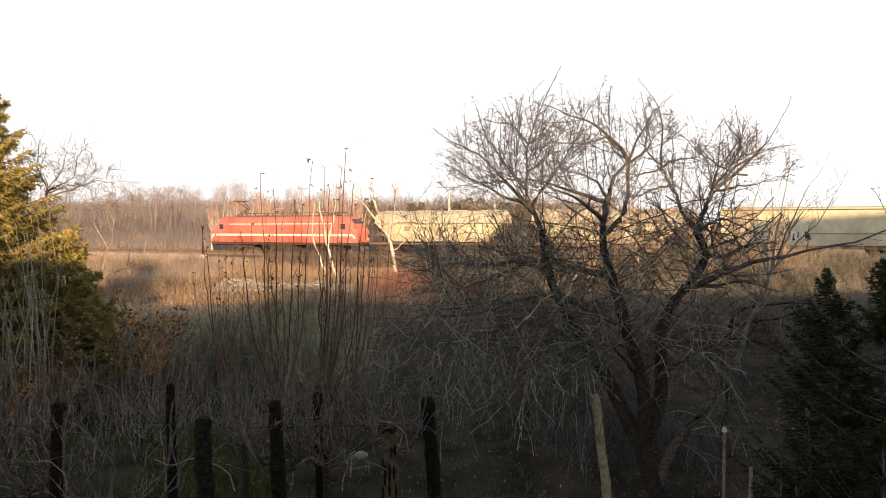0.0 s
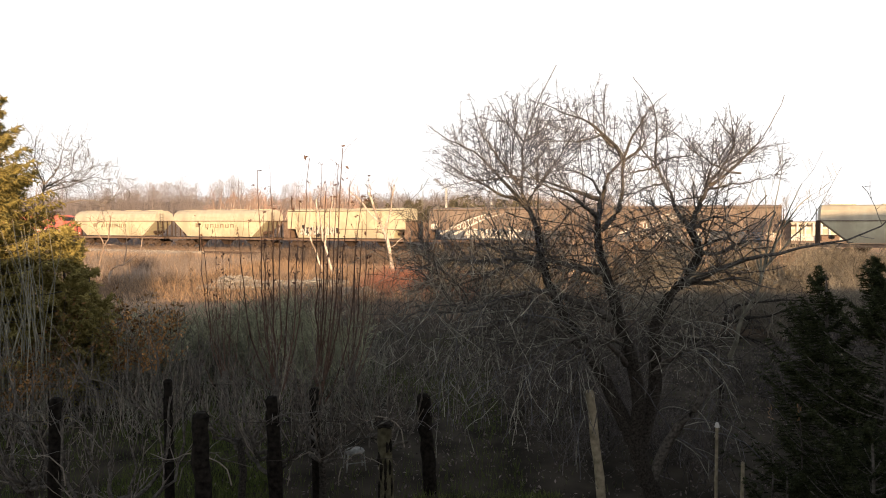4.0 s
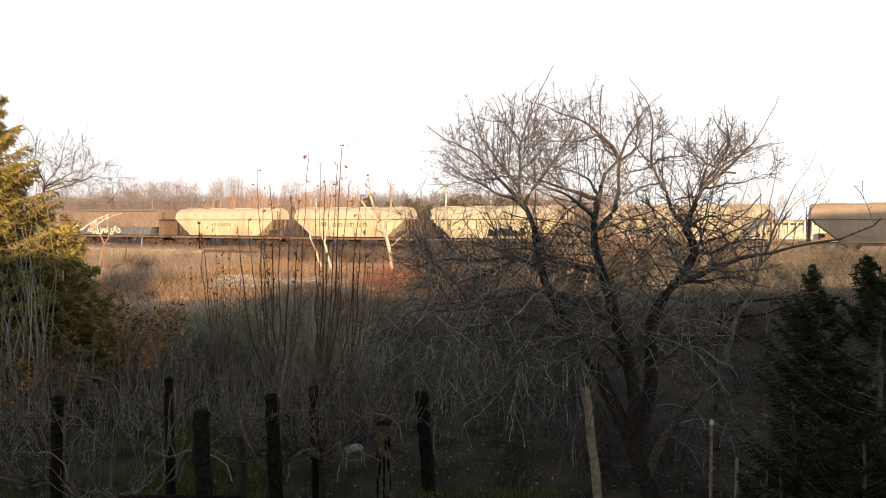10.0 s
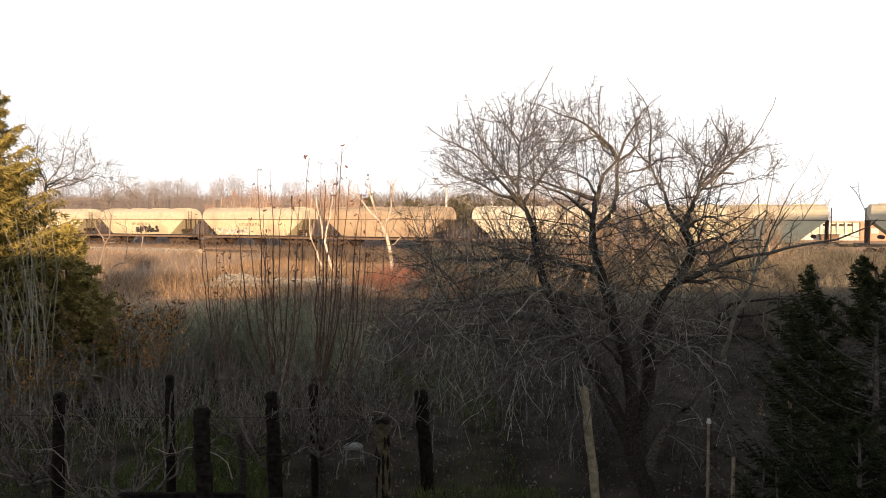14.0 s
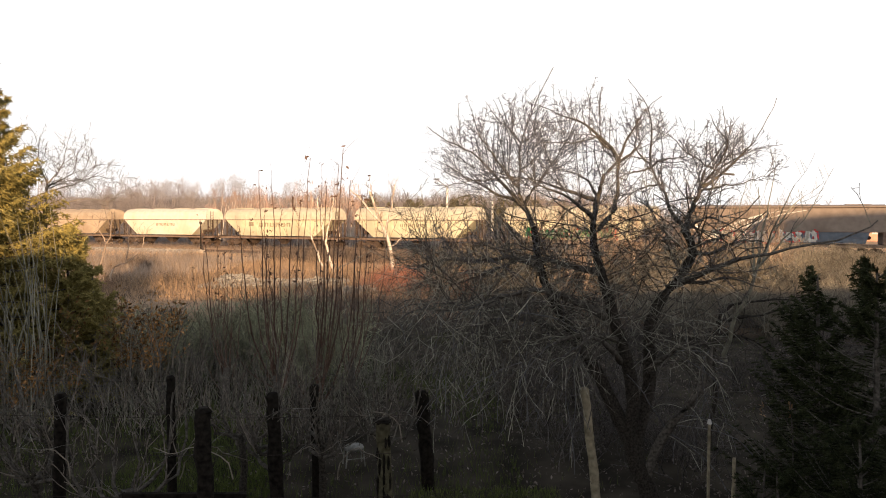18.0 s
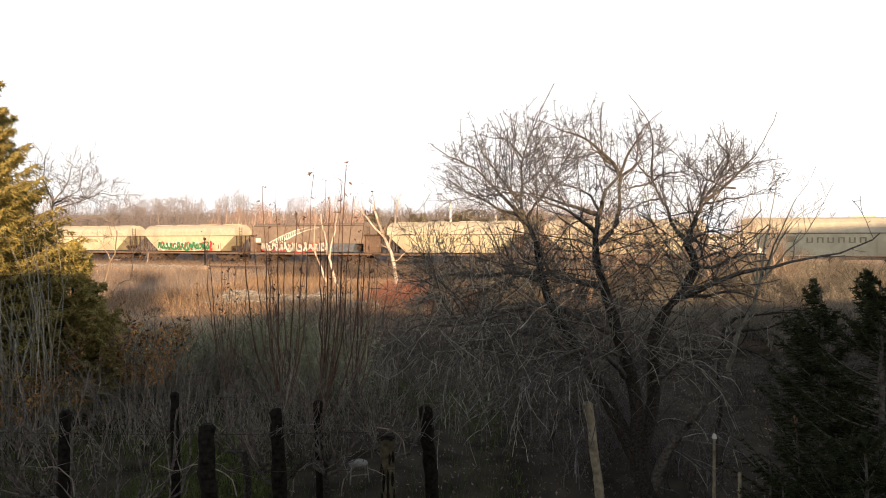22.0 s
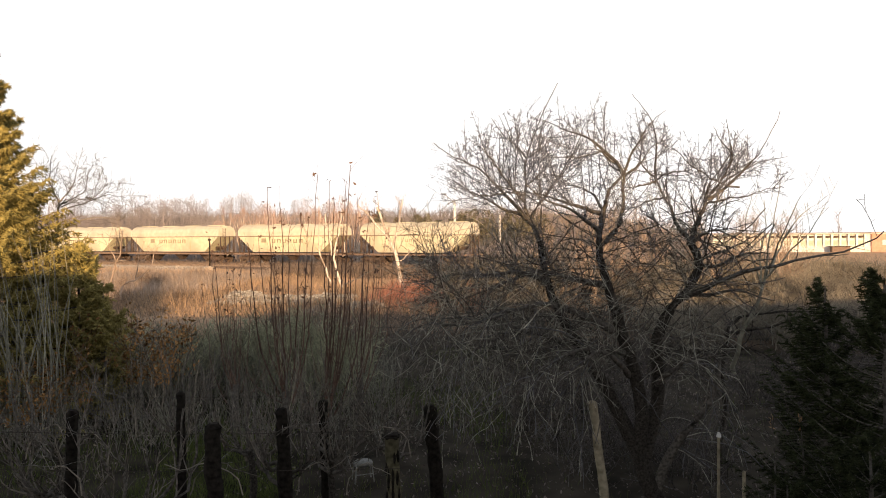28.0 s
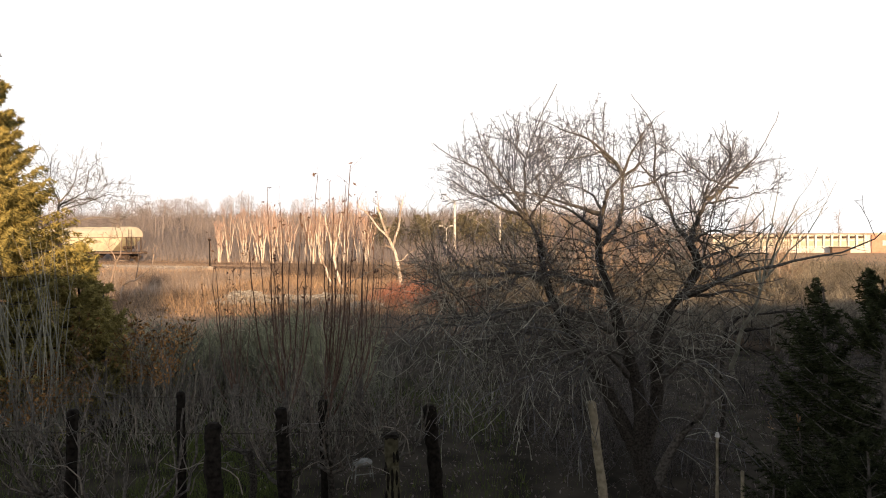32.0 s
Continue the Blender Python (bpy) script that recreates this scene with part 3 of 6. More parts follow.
        r = bmesh.ops.create_cone(bm, cap_ends=True, segments=4, radius1=0.3, radius2=1.0, depth=0.75, matrix=Matrix.Translation((x, 0, 0.78)) @ Matrix.Rotation(math.pi / 4, 4, "Z"))
        part("discharge_chute", bm_mesh("discharge_chute", bm, STEELDK), w)
    for i in range(4):
        x = x0 + 1.6 + i * (x1 - x0 - 3.2) / 3
        part("roof_hatch", box_mesh("roof_hatch", paint, x - 0.9, x + 0.9, -0.45, 0.45, 4.24, 4.34, bevel=0.03), w)
    part("roof_walk", box_mesh("roof_walk", STEELDK, x0 + 0.6, x1 - 0.6, 0.55, 0.95, 4.2, 4.26), w)
    for i in range(ribs):
        x = x0 + 2.5 + i * (x1 - x0 - 5) / (ribs - 1)
        part("rib", box_mesh("rib", paint, x - 0.03, x + 0.03, -H - 0.02, -H + 0.03, 1.4, 3.0), w)
    for x in (2.6, L - 2.6):
        bogie(w, x)
    yy = -H - (0.0 if kind != "hopper" else -0.03) - 0.035
    if text == "word":
        part("emblem", box_mesh("emblem", LETTER, x0 + 3.3, x0 + 3.9, yy - 0.012, yy + 0.012, 2.35, 2.8), w)
        lettering(w, -1, x0 + 4.7, 2.3, 4.3, 0.42, LETTER, yy, 6)
    if text == "small":
        lettering(w, -1, x0 + 5.2, 2.35, 3.0, 0.3, LETTER, yy, 7)
    if text == "stripes":
        bm = bmesh.new()
        y = -H - 0.012
        arc = [(0.0, 1.75), (1.4, 2.48), (2.9, 3.12), (4.4, 3.58), (6.0, 3.86)]
        for sx in (0.9, 2.3):
            for (a, za), (b, zb) in zip(arc, arc[1:]):
                k, m = 0.5 - a * 0.05, 0.5 - b * 0.05
                q = [(x0 + sx + a, y, za), (x0 + sx + a + k, y, za), (x0 + sx + b + m, y, zb), (x0 + sx + b, y, zb)]
                bm.faces.new([bm.verts.new(p) for p in q])
        part("stripe", bm_mesh("stripe", bm, GRAFW), w, "white diagonal stripes")
        lettering(w, -1, x0 + 2.9, 2.15, 3.2, 0.5, GRAFW, -H - 0.02, 6, 0.36)
        part("data_panel", box_mesh("data_panel", GRAFW, x0 + 0.15, x0 + 0.8, -H - 0.02, -H + 0.01, 2.3, 2.75), w)
    if tag:
        tx0, tx1, tz0, tz1, mats = tag
        spray(w, x0 + tx0, x0 + tx1, tz0, tz1, -H - 0.03, mats, seed)
    return tagged(w, label, "freight wagon", "wagons of the freight train")


def locomotive():
    """Red electric locomotive, 19.9 m long; x = 0 at its leading buffers."""
    l = new("locomotive")
    L, H = 19.9, 1.48
    prof = [(-H, 1.1), (-H, 2.9), (-H + 0.12, 3.3), (-H + 0.35, 3.72), (-0.7, 3.86), (0.7, 3.86), (H - 0.35, 3.72), (H - 0.12, 3.3), (H, 2.9), (H, 1.1)]
    # body with raked cab fronts: stations along x
    st = [(0.45, 0.86, 0.42), (0.52, 0.94, 0.52), (0.75, 0.97, 0.6), (1.55, 1.0, 0.97), (2.1, 1.0, 1.0)]
    st += [(L - a, b, c) for a, b, c in reversed(st)]
    v, f = [], []
    n = len(prof)
    for x, sy, sz in st:
        for y, z in prof:
            v.append((x, y * sy, 1.1 + (z - 1.1) * sz))
    for s in range(len(st) - 1):
        f += [(s * n + i, s * n + (i + 1) % n, (s + 1) * n + (i + 1) % n, (s + 1) * n + i) for i in range(n)]
    f += [tuple(range(n - 1, -1, -1)), tuple(range((len(st) - 1) * n, len(st) * n))]
    me = bpy.data.meshes.new("body")
    me.from_pydata(v, [], f)
    me.materials.append(REDP)
    part("body", me, l)
    for y in (-H - 0.012, H + 0.012):
        part("white_band", box_mesh("white_band", WHITEBAND, 0.95, L - 0.95, y - 0.012, y + 0.012, 1.78, 2.0), l, "white stripe along the side")
        for s, xe in ((-1, 0.95), (1, L - 0.95)):
            bm = bmesh.new()
            yo = y * 0.985
            q = [(xe, yo, 2.0), (xe, yo, 1.78), (xe + s * 0.28, yo, 1.5), (xe + s * 0.4, yo, 1.62), (xe + s * 0.22, yo, 1.9)]
            vs = [bm.verts.new((a, b + d, c)) for d in (-0.012, 0.012) for a, b, c in q]
            bm.faces.new(vs[:5])
            bm.faces.new(vs[:4:-1])
            for i in range(5):
                bm.faces.new((vs[i], vs[(i + 1) % 5], vs[5 + (i + 1) % 5], vs[5 + i]))
            part("band_end", bm_mesh("band_end", bm, WHITEBAND), l)
        part("roof_line", box_mesh("roof_line", WHITEBAND, 3.2, L - 3.2, y * 0.985 - 0.02, y * 0.985 + 0.02, 3.02, 3.1), l, "thin pale line under the roof")
        for x in (1.75, L - 2.3):
            part("cab_window", box_mesh("cab_window", DARKGLASS, x, x + 0.55, y - 0.01, y + 0.01, 2.5, 3.05), l)
        for x in (6.2, 9.6, 11.8):
            part("panel_seam", box_mesh("panel_seam", STEELDK, x, x + 0.04, y - 0.004, y + 0.004, 1.3, 3.0), l)
    for x, s in ((1.13, -1), (L - 1.13, 1)):
        part("windscreen", box_mesh("windscreen", DARKGLASS, -0.03, 0.03, -0.85, 0.85, -0.26, 0.3), l, at=Matrix.Translation((x, 0, 3.3)) @ Matrix.Rotation(-s * 0.66, 4, "Y"))
        xe = 0.5 if s < 0 else L - 0.5
        part("buffer_beam", box_mesh("buffer_beam", STEELDK, xe - 0.08, xe + 0.08, -1.3, 1.3, 0.7, 1.15), l)
        for y in (-0.88, 0.88):
            part("buffer", BUFFER, l, at=Matrix.Translation((0.3 if s < 0 else L - 0.3, y, 1.06)))
            part("headlight", rod_mesh("headlight", WHITEBAND, (xe - 0.05 + s * 0.02, y, 1.5), (xe + 0.1 + s * 0.1, y, 1.5), 0.1, 10), l)
    part("underframe", box_mesh("underframe", STEELDK, 0.6, L - 0.6, -1.3, 1.3, 0.85, 1.12), l)
    part("equipment_box", box_mesh("equipment_box", STEELDK, 7.4, 11.5, -1.2, 1.2, 0.3, 0.9, bevel=0.05), l)
    for x in (4.2, L - 4.2):
        bogie(l, x, 2.6)
    part("roof_equipment", box_mesh("roof_equipment", ROOFGREY, 3.4, L - 3.4, -0.6, 0.6, 3.84, 4.0, bevel=0.04), l)
    for i in range(9):
        x = 4.6 + i * 1.2
        part("insulator", rod_mesh("insulator", ROOFGREY, (x, -0.3, 3.98), (x, -0.3, 4.22), 0.07, 8), l)
    part("busbar", rod_mesh("busbar", STEELDK, (4.4, -0.3, 4.24), (15.4, -0.3, 4.24), 0.03, 6), l)
    # leading pantograph raised, trailing one folded
    for x, up in ((3.2, 1.0), (L - 3.2, 0.12)):
        s = 1 if x < 9 else -1
        bm = bmesh.new()
        knee, top = (x + s * 1.5, 4.0 + 0.75 * up), (x + s * 0.2, 4.05 + 1.55 * up)
        for y in (-0.35, 0.35):
            rod(bm, (x, y, 3.95), (knee[0], y * 0.6, knee[1]), 0.055, 6)
            rod(bm, (knee[0], y * 0.6, knee[1]), (top[0], y * 1.6, top[1]), 0.045, 6)
        rod(bm, (top[0], -0.95, top[1]), (top[0], 0.95, top[1]), 0.05, 6)
        rod(bm, (top[0] + 0.35, -0.95, top[1]), (top[0] + 0.35, 0.95, top[1]), 0.05, 6)
        rod(bm, (top[0], 0, top[1]), (top[0] + 0.35, 0, top[1]), 0.03, 6)
        part("pantograph", bm_mesh("pantograph", bm, STEELDK), l)
    return tagged(l, "red electric locomotive with white side stripe and raised pantograph", "locomotive")


CREAML = "cream-painted bogie hopper wagon with sloping hopper ends"
DARKL = "umber bogie wagon with white diagonal stripes and sprayed lower panels"
loco = locomotive()
SPECS = [
    ("hopper", CREAM, CREAML + " and faded lettering", "word", None),
    ("hopper", CREAM, CREAML + " and faded lettering", "word", None),
    ("box", CREAM, "cream bogie wagon with straight sides and white-and-black graffiti", None, (1.6, 6.2, 1.5, 2.5, [GRAFK, GRAFW])),
    ("box", UMBER, DARKL, "stripes", (3.6, 9.4, 1.35, 2.35, [SLATE, GRAFW])),
    ("box", UMBER, DARKL, "stripes", (2.4, 8.0, 1.35, 2.35, [SLATE, GRAFW])),
    ("hopper", CREAM, CREAML + " and small lettering", "small", None),
    ("hopper", CREAM, CREAML + " and dark lettering", "word", None),
    ("hopper", CREAM, CREAML + " with black graffiti", "small", (6.0, 9.4, 1.5, 2.3, [GRAFK])),
    ("hopper", CREAM, CREAML + " with pale graffiti", "small", (2.0, 6.5, 1.5, 2.2, [GRAFW])),
    ("hopper", TAN, "tan bogie hopper wagon with sloping hopper ends", None, None),
    ("hopper", BRIGHT, "nearly white bogie hopper wagon with sloping ends", "small", None),
    ("hopper", CREAM, CREAML + " and dark lettering", "word", None),
    ("hopper", CREAM, CREAML + " and small lettering", "small", None),
    ("hopper", CREAM, "cream bogie hopper wagon with green, white and red graffiti", None, (2.2, 10.2, 1.4, 2.4, [GRAFR, GRAFW, GRAFG])),
    ("box", UMBER, DARKL, "stripes", (1.0, 9.4, 1.35, 2.3, [GRAFR, SLATE, GRAFW])),
    ("hopper", CREAM, CREAML + " and faded lettering", "word", None),
    ("hopper", CREAM, CREAML + " and faded lettering", "word", None),
    ("hopper", CREAM, CREAML + " and dark lettering", "word", None),
    ("hopper", CREAM, CREAML + " and dark lettering", "word", None),
    ("hopper", CREAM, CREAML + " closing the train", "small", None),
]
wagons = [wagon(*s, seed=i) for i, s in enumerate(SPECS)]

# ---- beyond the railway ----
def hillside():
    xs = np.linspace(-420, 320, 75)
    ys = np.linspace(125, 420, 30)
    X, Y = np.meshgrid(xs, ys)
    rise = np.clip((Y - 150) / 60, 0, 1)
    Z = -0.3 + rise ** 1.3 * (9.6 - 0.008 * np.abs(X + 60) + 0.8 * np.sin(X * 0.03) + 0.5 * np.sin(X * 0.11 + Y * 0.02))
    Z *= np.clip((80 - X) / 50, 0, 1)
    v = np.stack([X, Y, Z], -1).reshape(-1, 3)
    n = len(xs)
    i = (np.arange(len(ys) - 1)[:, None] * n + np.arange(n - 1)[None]).ravel()
    f = np.stack([i, i + 1, i + n + 1, i + n], -1)
    h = new("hillside", mesh_np("hillside", v, f, WOODLAND, smooth=True))
    return tagged(h, "low wooded rise beyond the railway", "hillside", kind="structure")


def woods():
    """Bare woodland edge, uncountable trees with rounded crowns of fine twigs."""
    n, m = 620, 210
    x = rng.uniform(-200, 52, n)
    y = 128 + 0.10 * np.abs(x) + rng.uniform(0, 75, n)
    zb = np.clip((y - 150) / 60, 0, 1) ** 1.3 * 8.6 * np.clip((80 - x) / 50, 0, 1) - 0.3
    h = rng.uniform(4.4, 8.7, n) * (1.1 + 0.13 * np.sin(x * 0.09) + 0.1 * np.sin(x * 0.31))
    h *= np.clip((140 - x) / 110, 0.5, 1) * np.where(x < -45, 1.12, 1.0)
    base = np.stack([x, y, zb], 1)
    t = np.linspace(0, 1, 4)
    lean = rng.normal(0, 0.04, (n, 2))
    paths = base[:, None] + t[None, :, None] * np.concatenate([lean, np.full((n, 1), 0.8)], 1)[:, None] * h[:, None, None]
    radii = (h * 0.012)[:, None] * np.linspace(1, 0.2, 4)[None]
    limbs = spawn(paths, radii, 7, (1.0, 2.6), 0.8, 0.5, k=4, start=0.25, thin=0.5)
    ob = new("woodland", tubes("woodland", [(paths, radii), limbs], WOODLAND))
    tagged(ob, "bare brown winter woodland edge beyond the railway", "woods", kind="stuff")
    way = unit(rng.normal(size=(n, m, 3)))
    reach = rng.uniform(0.1, 1, (n, m, 1)) ** 0.45
    size = np.stack([h * rng.uniform(0.17, 0.27, n), h * 0.24, h * 0.36], 1)[:, None]
    foot = base[:, None] + np.array([0, 0, 0.6]) * h[:, None, None] + way * reach * size
    tip = foot + unit(way * 0.8 + np.array([0, 0, 0.55]) + rng.normal(0, 0.35, way.shape)) * rng.uniform(0.35, 0.9, (n, m, 1))
    tw = new("woodland_twigs", cones("woodland_twigs", foot.reshape(-1, 3), tip.reshape(-1, 3), 0.03, WOODLAND))
    tagged(tw, "fine bare twigs of the winter woodland", "woods", kind="stuff")


def thicket(name, n, xr, yf, hr, r, material, label, lean=0.2, zf=None):
    x = rng.uniform(xr[0], xr[1], n)
    y = yf(x, rng.uniform(0, 1, n))
    base = np.stack([x, y, np.full(n, -0.1) if zf is None else zf(x, y)], 1)
    clump = 0.6 + 0.4 * np.sin(x * 0.35 + y * 0.2) * np.cos(y * 0.31 - x * 0.13)
    h = rng.uniform(hr[0], hr[1], n) * (0.5 + clump)
    tip = base + np.stack([rng.normal(0, lean, n) * h, rng.normal(0, lean, n) * h, h], 1)
    ob = new(name, cones(name, base, tip, r, material))
    return tagged(ob, label, "brush", kind="stuff")


hillside()
woods()
thicket("hill_scrub", 26000, (-230, 58), lambda x, u: 146 + u * 75, (1.6, 3.6), 0.08, WOODLAND, "dense bare scrub over the wooded rise", 0.2,
        lambda x, y: np.clip((y - 150) / 60, 0, 1) ** 1.3 * 8.6 * np.clip((80 - x) / 50, 0, 1) - 0.3)
line_y = lambda x: 80.3 - 0.4424 * (x + 27.3)
thicket("lineside_scrub", 14000, (-110, 30), lambda x, u: line_y(x) + 5 + u * 34, (1.2, 3.6), 0.03, WOODLAND, "dense bare brown scrub behind the railway", 0.16)
thicket("far_scrub", 10000, (-160, 42), lambda x, u: 118 + 0.05 * np.abs(x) + u * 22, (2.0, 5.0), 0.05, WOODLAND, "bare brown scrub at the wood's foot", 0.14)
thicket("dry_grass_slope", 40000, (-52, 30), lambda x, u: 28.5 + u * (line_y(x) - 48), (0.2, 0.6), 0.016, STRAW, "dry straw-coloured grass on the rough land", 0.4)
thicket("pale_scrub", 14000, (-52, -14), lambda x, u: 36 + u * 22, (0.4, 1.2), 0.02, SAPLING, "pinkish pale scrub on the sunny slope", 0.3)
thicket("bramble_brush", 15000, (0.5, 46), lambda x, u: 29 + u * 15, (0.4, 1.1), 0.016, BRUSH, "reddish-brown bare brush on the rough land", 0.35)
thicket("lineside_weeds", 12000, (-16, 34), lambda x, u: line_y(x) - 10 - u * 9, (0.5, 1.25), 0.018, BRUSH, "brown dead weeds before the railway", 0.25)
thicket("track_weeds", 9000, (-56, 36), lambda x, u: line_y(x) - 2.8 - u * 2.2, (0.25, 0.75), 0.014, BRUSH, "brown dead weeds between the two tracks", 0.3)
thicket("roadside_weeds", 9000, (-52, -12), lambda x, u: line_y(x) - 13 - u * 6, (0.1, 0.45), 0.016, STRAW, "dry straw-coloured weeds along the gravel road", 0.35)
thicket("low_weeds", 9000, (-24, 2), lambda x, u: 28 + u * 14, (0.15, 0.55), 0.014, BRUSH, "low brown weeds on the rough land", 0.4)

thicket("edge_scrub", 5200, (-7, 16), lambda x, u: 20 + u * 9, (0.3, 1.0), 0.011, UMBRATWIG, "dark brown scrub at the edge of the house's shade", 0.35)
thicket("edge_straw", 3000, (-7, 4), lambda x, u: 23 + u * 6, (0.2, 0.6), 0.012, BRUSH, "dead brown weeds at the edge of the shade", 0.4)


def bare_tree(name, base, h, material, label, lean=(0, 0), n1=14, r=None, twigmat=None, seed_spread=0.7, lift=0.5, dens=(8, 5), cat="tree"):
    t = new(name)
    t.matrix_world = Matrix.Translation(base)
    r = r or h * 0.014
    tp = resample([(0, 0, -0.1), (lean[0] * 0.35, lean[1] * 0.3, h * 0.35), (lean[0], lean[1], h)], 8, h * 0.008)[None]
    tr = np.linspace(r, r * 0.25, 8)[None]
    part("trunk", tubes("trunk", [(tp, tr)], material, 7), t)
    a = spawn(tp, tr, n1, (h * 0.16, h * 0.42), seed_spread, lift, k=6, start=0.25, thin=0.6)
    part("limb", tubes("limb", [a], material, 4), t, kind="stuff")
    b = spawn(*a, dens[0], (h * 0.06, h * 0.18), 0.8, lift * 0.6, k=4)
    c = spawn(*b, dens[1], (h * 0.03, h * 0.08), 0.8, 0.1, k=3, thin=0.7)
    part("crown", tubes("crown", [b, c], twigmat or material), t, kind="stuff")
    return tagged(t, label, cat)


def shrub_mesh(name, h, spread, stems, material, dens=(7, 5), lift=0.35, stiff=0.12, stout=1.0):
    base = np.stack([rng.normal(0, spread * 0.18, stems), rng.normal(0, spread * 0.18, stems), np.full(stems, -0.1)], 1)
    way = np.stack([rng.normal(0, 0.45, stems) * spread / h, rng.normal(0, 0.45, stems) * spread / h, np.ones(stems)], 1)
    k = 6
    p = np.zeros((stems, k, 3))
    p[:, 0] = base
    ln = rng.uniform(0.6, 1.0, (stems, 1)) * h
    w = unit(way)
    for s in range(1, k):
        w = unit(w + rng.normal(0, stiff, w.shape) + np.array([0, 0, 0.05]))
        p[:, s] = p[:, s - 1] + w * ln / (k - 1)
    r = rng.uniform(0.006, 0.014, (stems, 1)) * np.linspace(1, 0.3, k)[None] * max(h / 2, 0.7) * stout
    a = spawn(p, r, dens[0], (h * 0.12, h * 0.35), 0.9, lift, k=4, thin=0.6)
    b = spawn(*a, dens[1], (h * 0.05, h * 0.15), 0.9, lift * 0.5, k=3, thin=0.7)
    return (tubes("stem_growth", [(p, r)], material, 4),
            tubes("twig_growth", [(a[0], np.maximum(a[1], 0.0025 * stout)), (b[0], np.maximum(b[1], 0.002 * stout))], material))


def put_shrub(name, meshes, m, label, group="", category="shrub"):
    s = new(name)
    s.matrix_world = m
    part("stem_growth", meshes[0], s, kind="stuff")
    part("twig_growth", meshes[1], s, kind="stuff")
    return tagged(s, label, category, group)


# ---- lit rough land: pale trees, brush heaps, lamps, posts ----
def pale_tree(pts_sets, radii, label):
    t = new("pale_tree")
    for i, (pts, r) in enumerate(zip(pts_sets, radii)):
        p = resample(pts, 9, 0.03)[None]
        rr = np.linspace(r, r * 0.45, 9)[None]
        part("trunk" if i == 0 else "limb", tubes("limb", [(p, rr)], PALEBARK, 7), t)
        a = spawn(p, rr, 5, (0.5, 1.5), 0.8, 0.4, k=5, thin=0.35, start=0.4)
        b = spawn(*a, 5, (0.3, 0.8), 0.8, 0.3, k=3)
        part("twig_growth", tubes("twig_growth", [a, b], SAPLING), t, kind="stuff")
    return tagged(t, label, "tree")


pale_tree([
    [(-3.05, 42.00, -0.26), (-3.21, 42.00, 1.35), (-3.62, 42.00, 2.72), (-4.09, 42.00, 3.84), (-4.49, 42.00, 5.00)],
    [(-3.82, 42.00, 3.16), (-4.50, 42.00, 3.84), (-5.07, 42.00, 4.59), (-5.65, 42.00, 5.10)],
    [(-3.55, 42.00, 2.55), (-3.27, 42.00, 3.57), (-3.06, 42.00, 4.76), (-2.96, 42.00, 5.44)],
    [(-3.28, 42.00, 1.53), (-2.70, 42.00, 2.04), (-1.84, 42.00, 2.72)],
], [0.13, 0.07, 0.08, 0.04], "pale forked tree trunk without leaves, lit by low sun")
pale_tree([[(-6.88, 44.00, -0.35), (-7.37, 44.00, 1.44), (-7.72, 44.00, 2.87), (-7.99, 44.00, 4.65)], [(-7.48, 44.00, 1.80), (-7.11, 44.00, 3.59), (-6.92, 44.00, 4.83)]], [0.09, 0.06], "slender pale leaning tree without leaves")
pale_tree([[(-7.94, 46.00, 0.04), (-8.53, 46.00, 1.54), (-8.82, 46.00, 2.85), (-8.65, 46.00, 4.72)]], [0.07], "slender pale leaning sapling")

def limbed_tree(name, limbs, material, twigmat, label, twigs=(9, 5), length=(0.2, 0.8), lift=0.2, curl=0.25, fine=0.004, cat="tree"):
    """A bare tree: each limb is (thick end, thin end, points), the first one the trunk."""
    t = new(name)
    ps, rs = [], []
    for i, (r0, r1, pts) in enumerate(limbs):
        p = resample(pts, 11, r0 * 0.5)
        r = r1 + (r0 - r1) * np.linspace(1, 0, 11) ** 1.4
        part("limb" if i else "trunk", tubes("limb", [(p[None], r[None])], material, 7), t)
        ps.append(p), rs.append(r)
    a = spawn(np.array(ps), np.array(rs), twigs[0], length, 0.9, lift, k=5, thin=0.5, curl=curl, start=0.3)
    b = spawn(*a, twigs[1], (length[0] * 0.4, length[1] * 0.5), 0.9, lift * 0.6, k=4, thin=0.7, curl=curl)
    part("twig_growth", tubes("twig_growth", [(a[0], np.maximum(a[1], fine)), (b[0], np.maximum(b[1], fine * 0.8))], twigmat), t, kind="stuff")
    return tagged(t, label, cat)


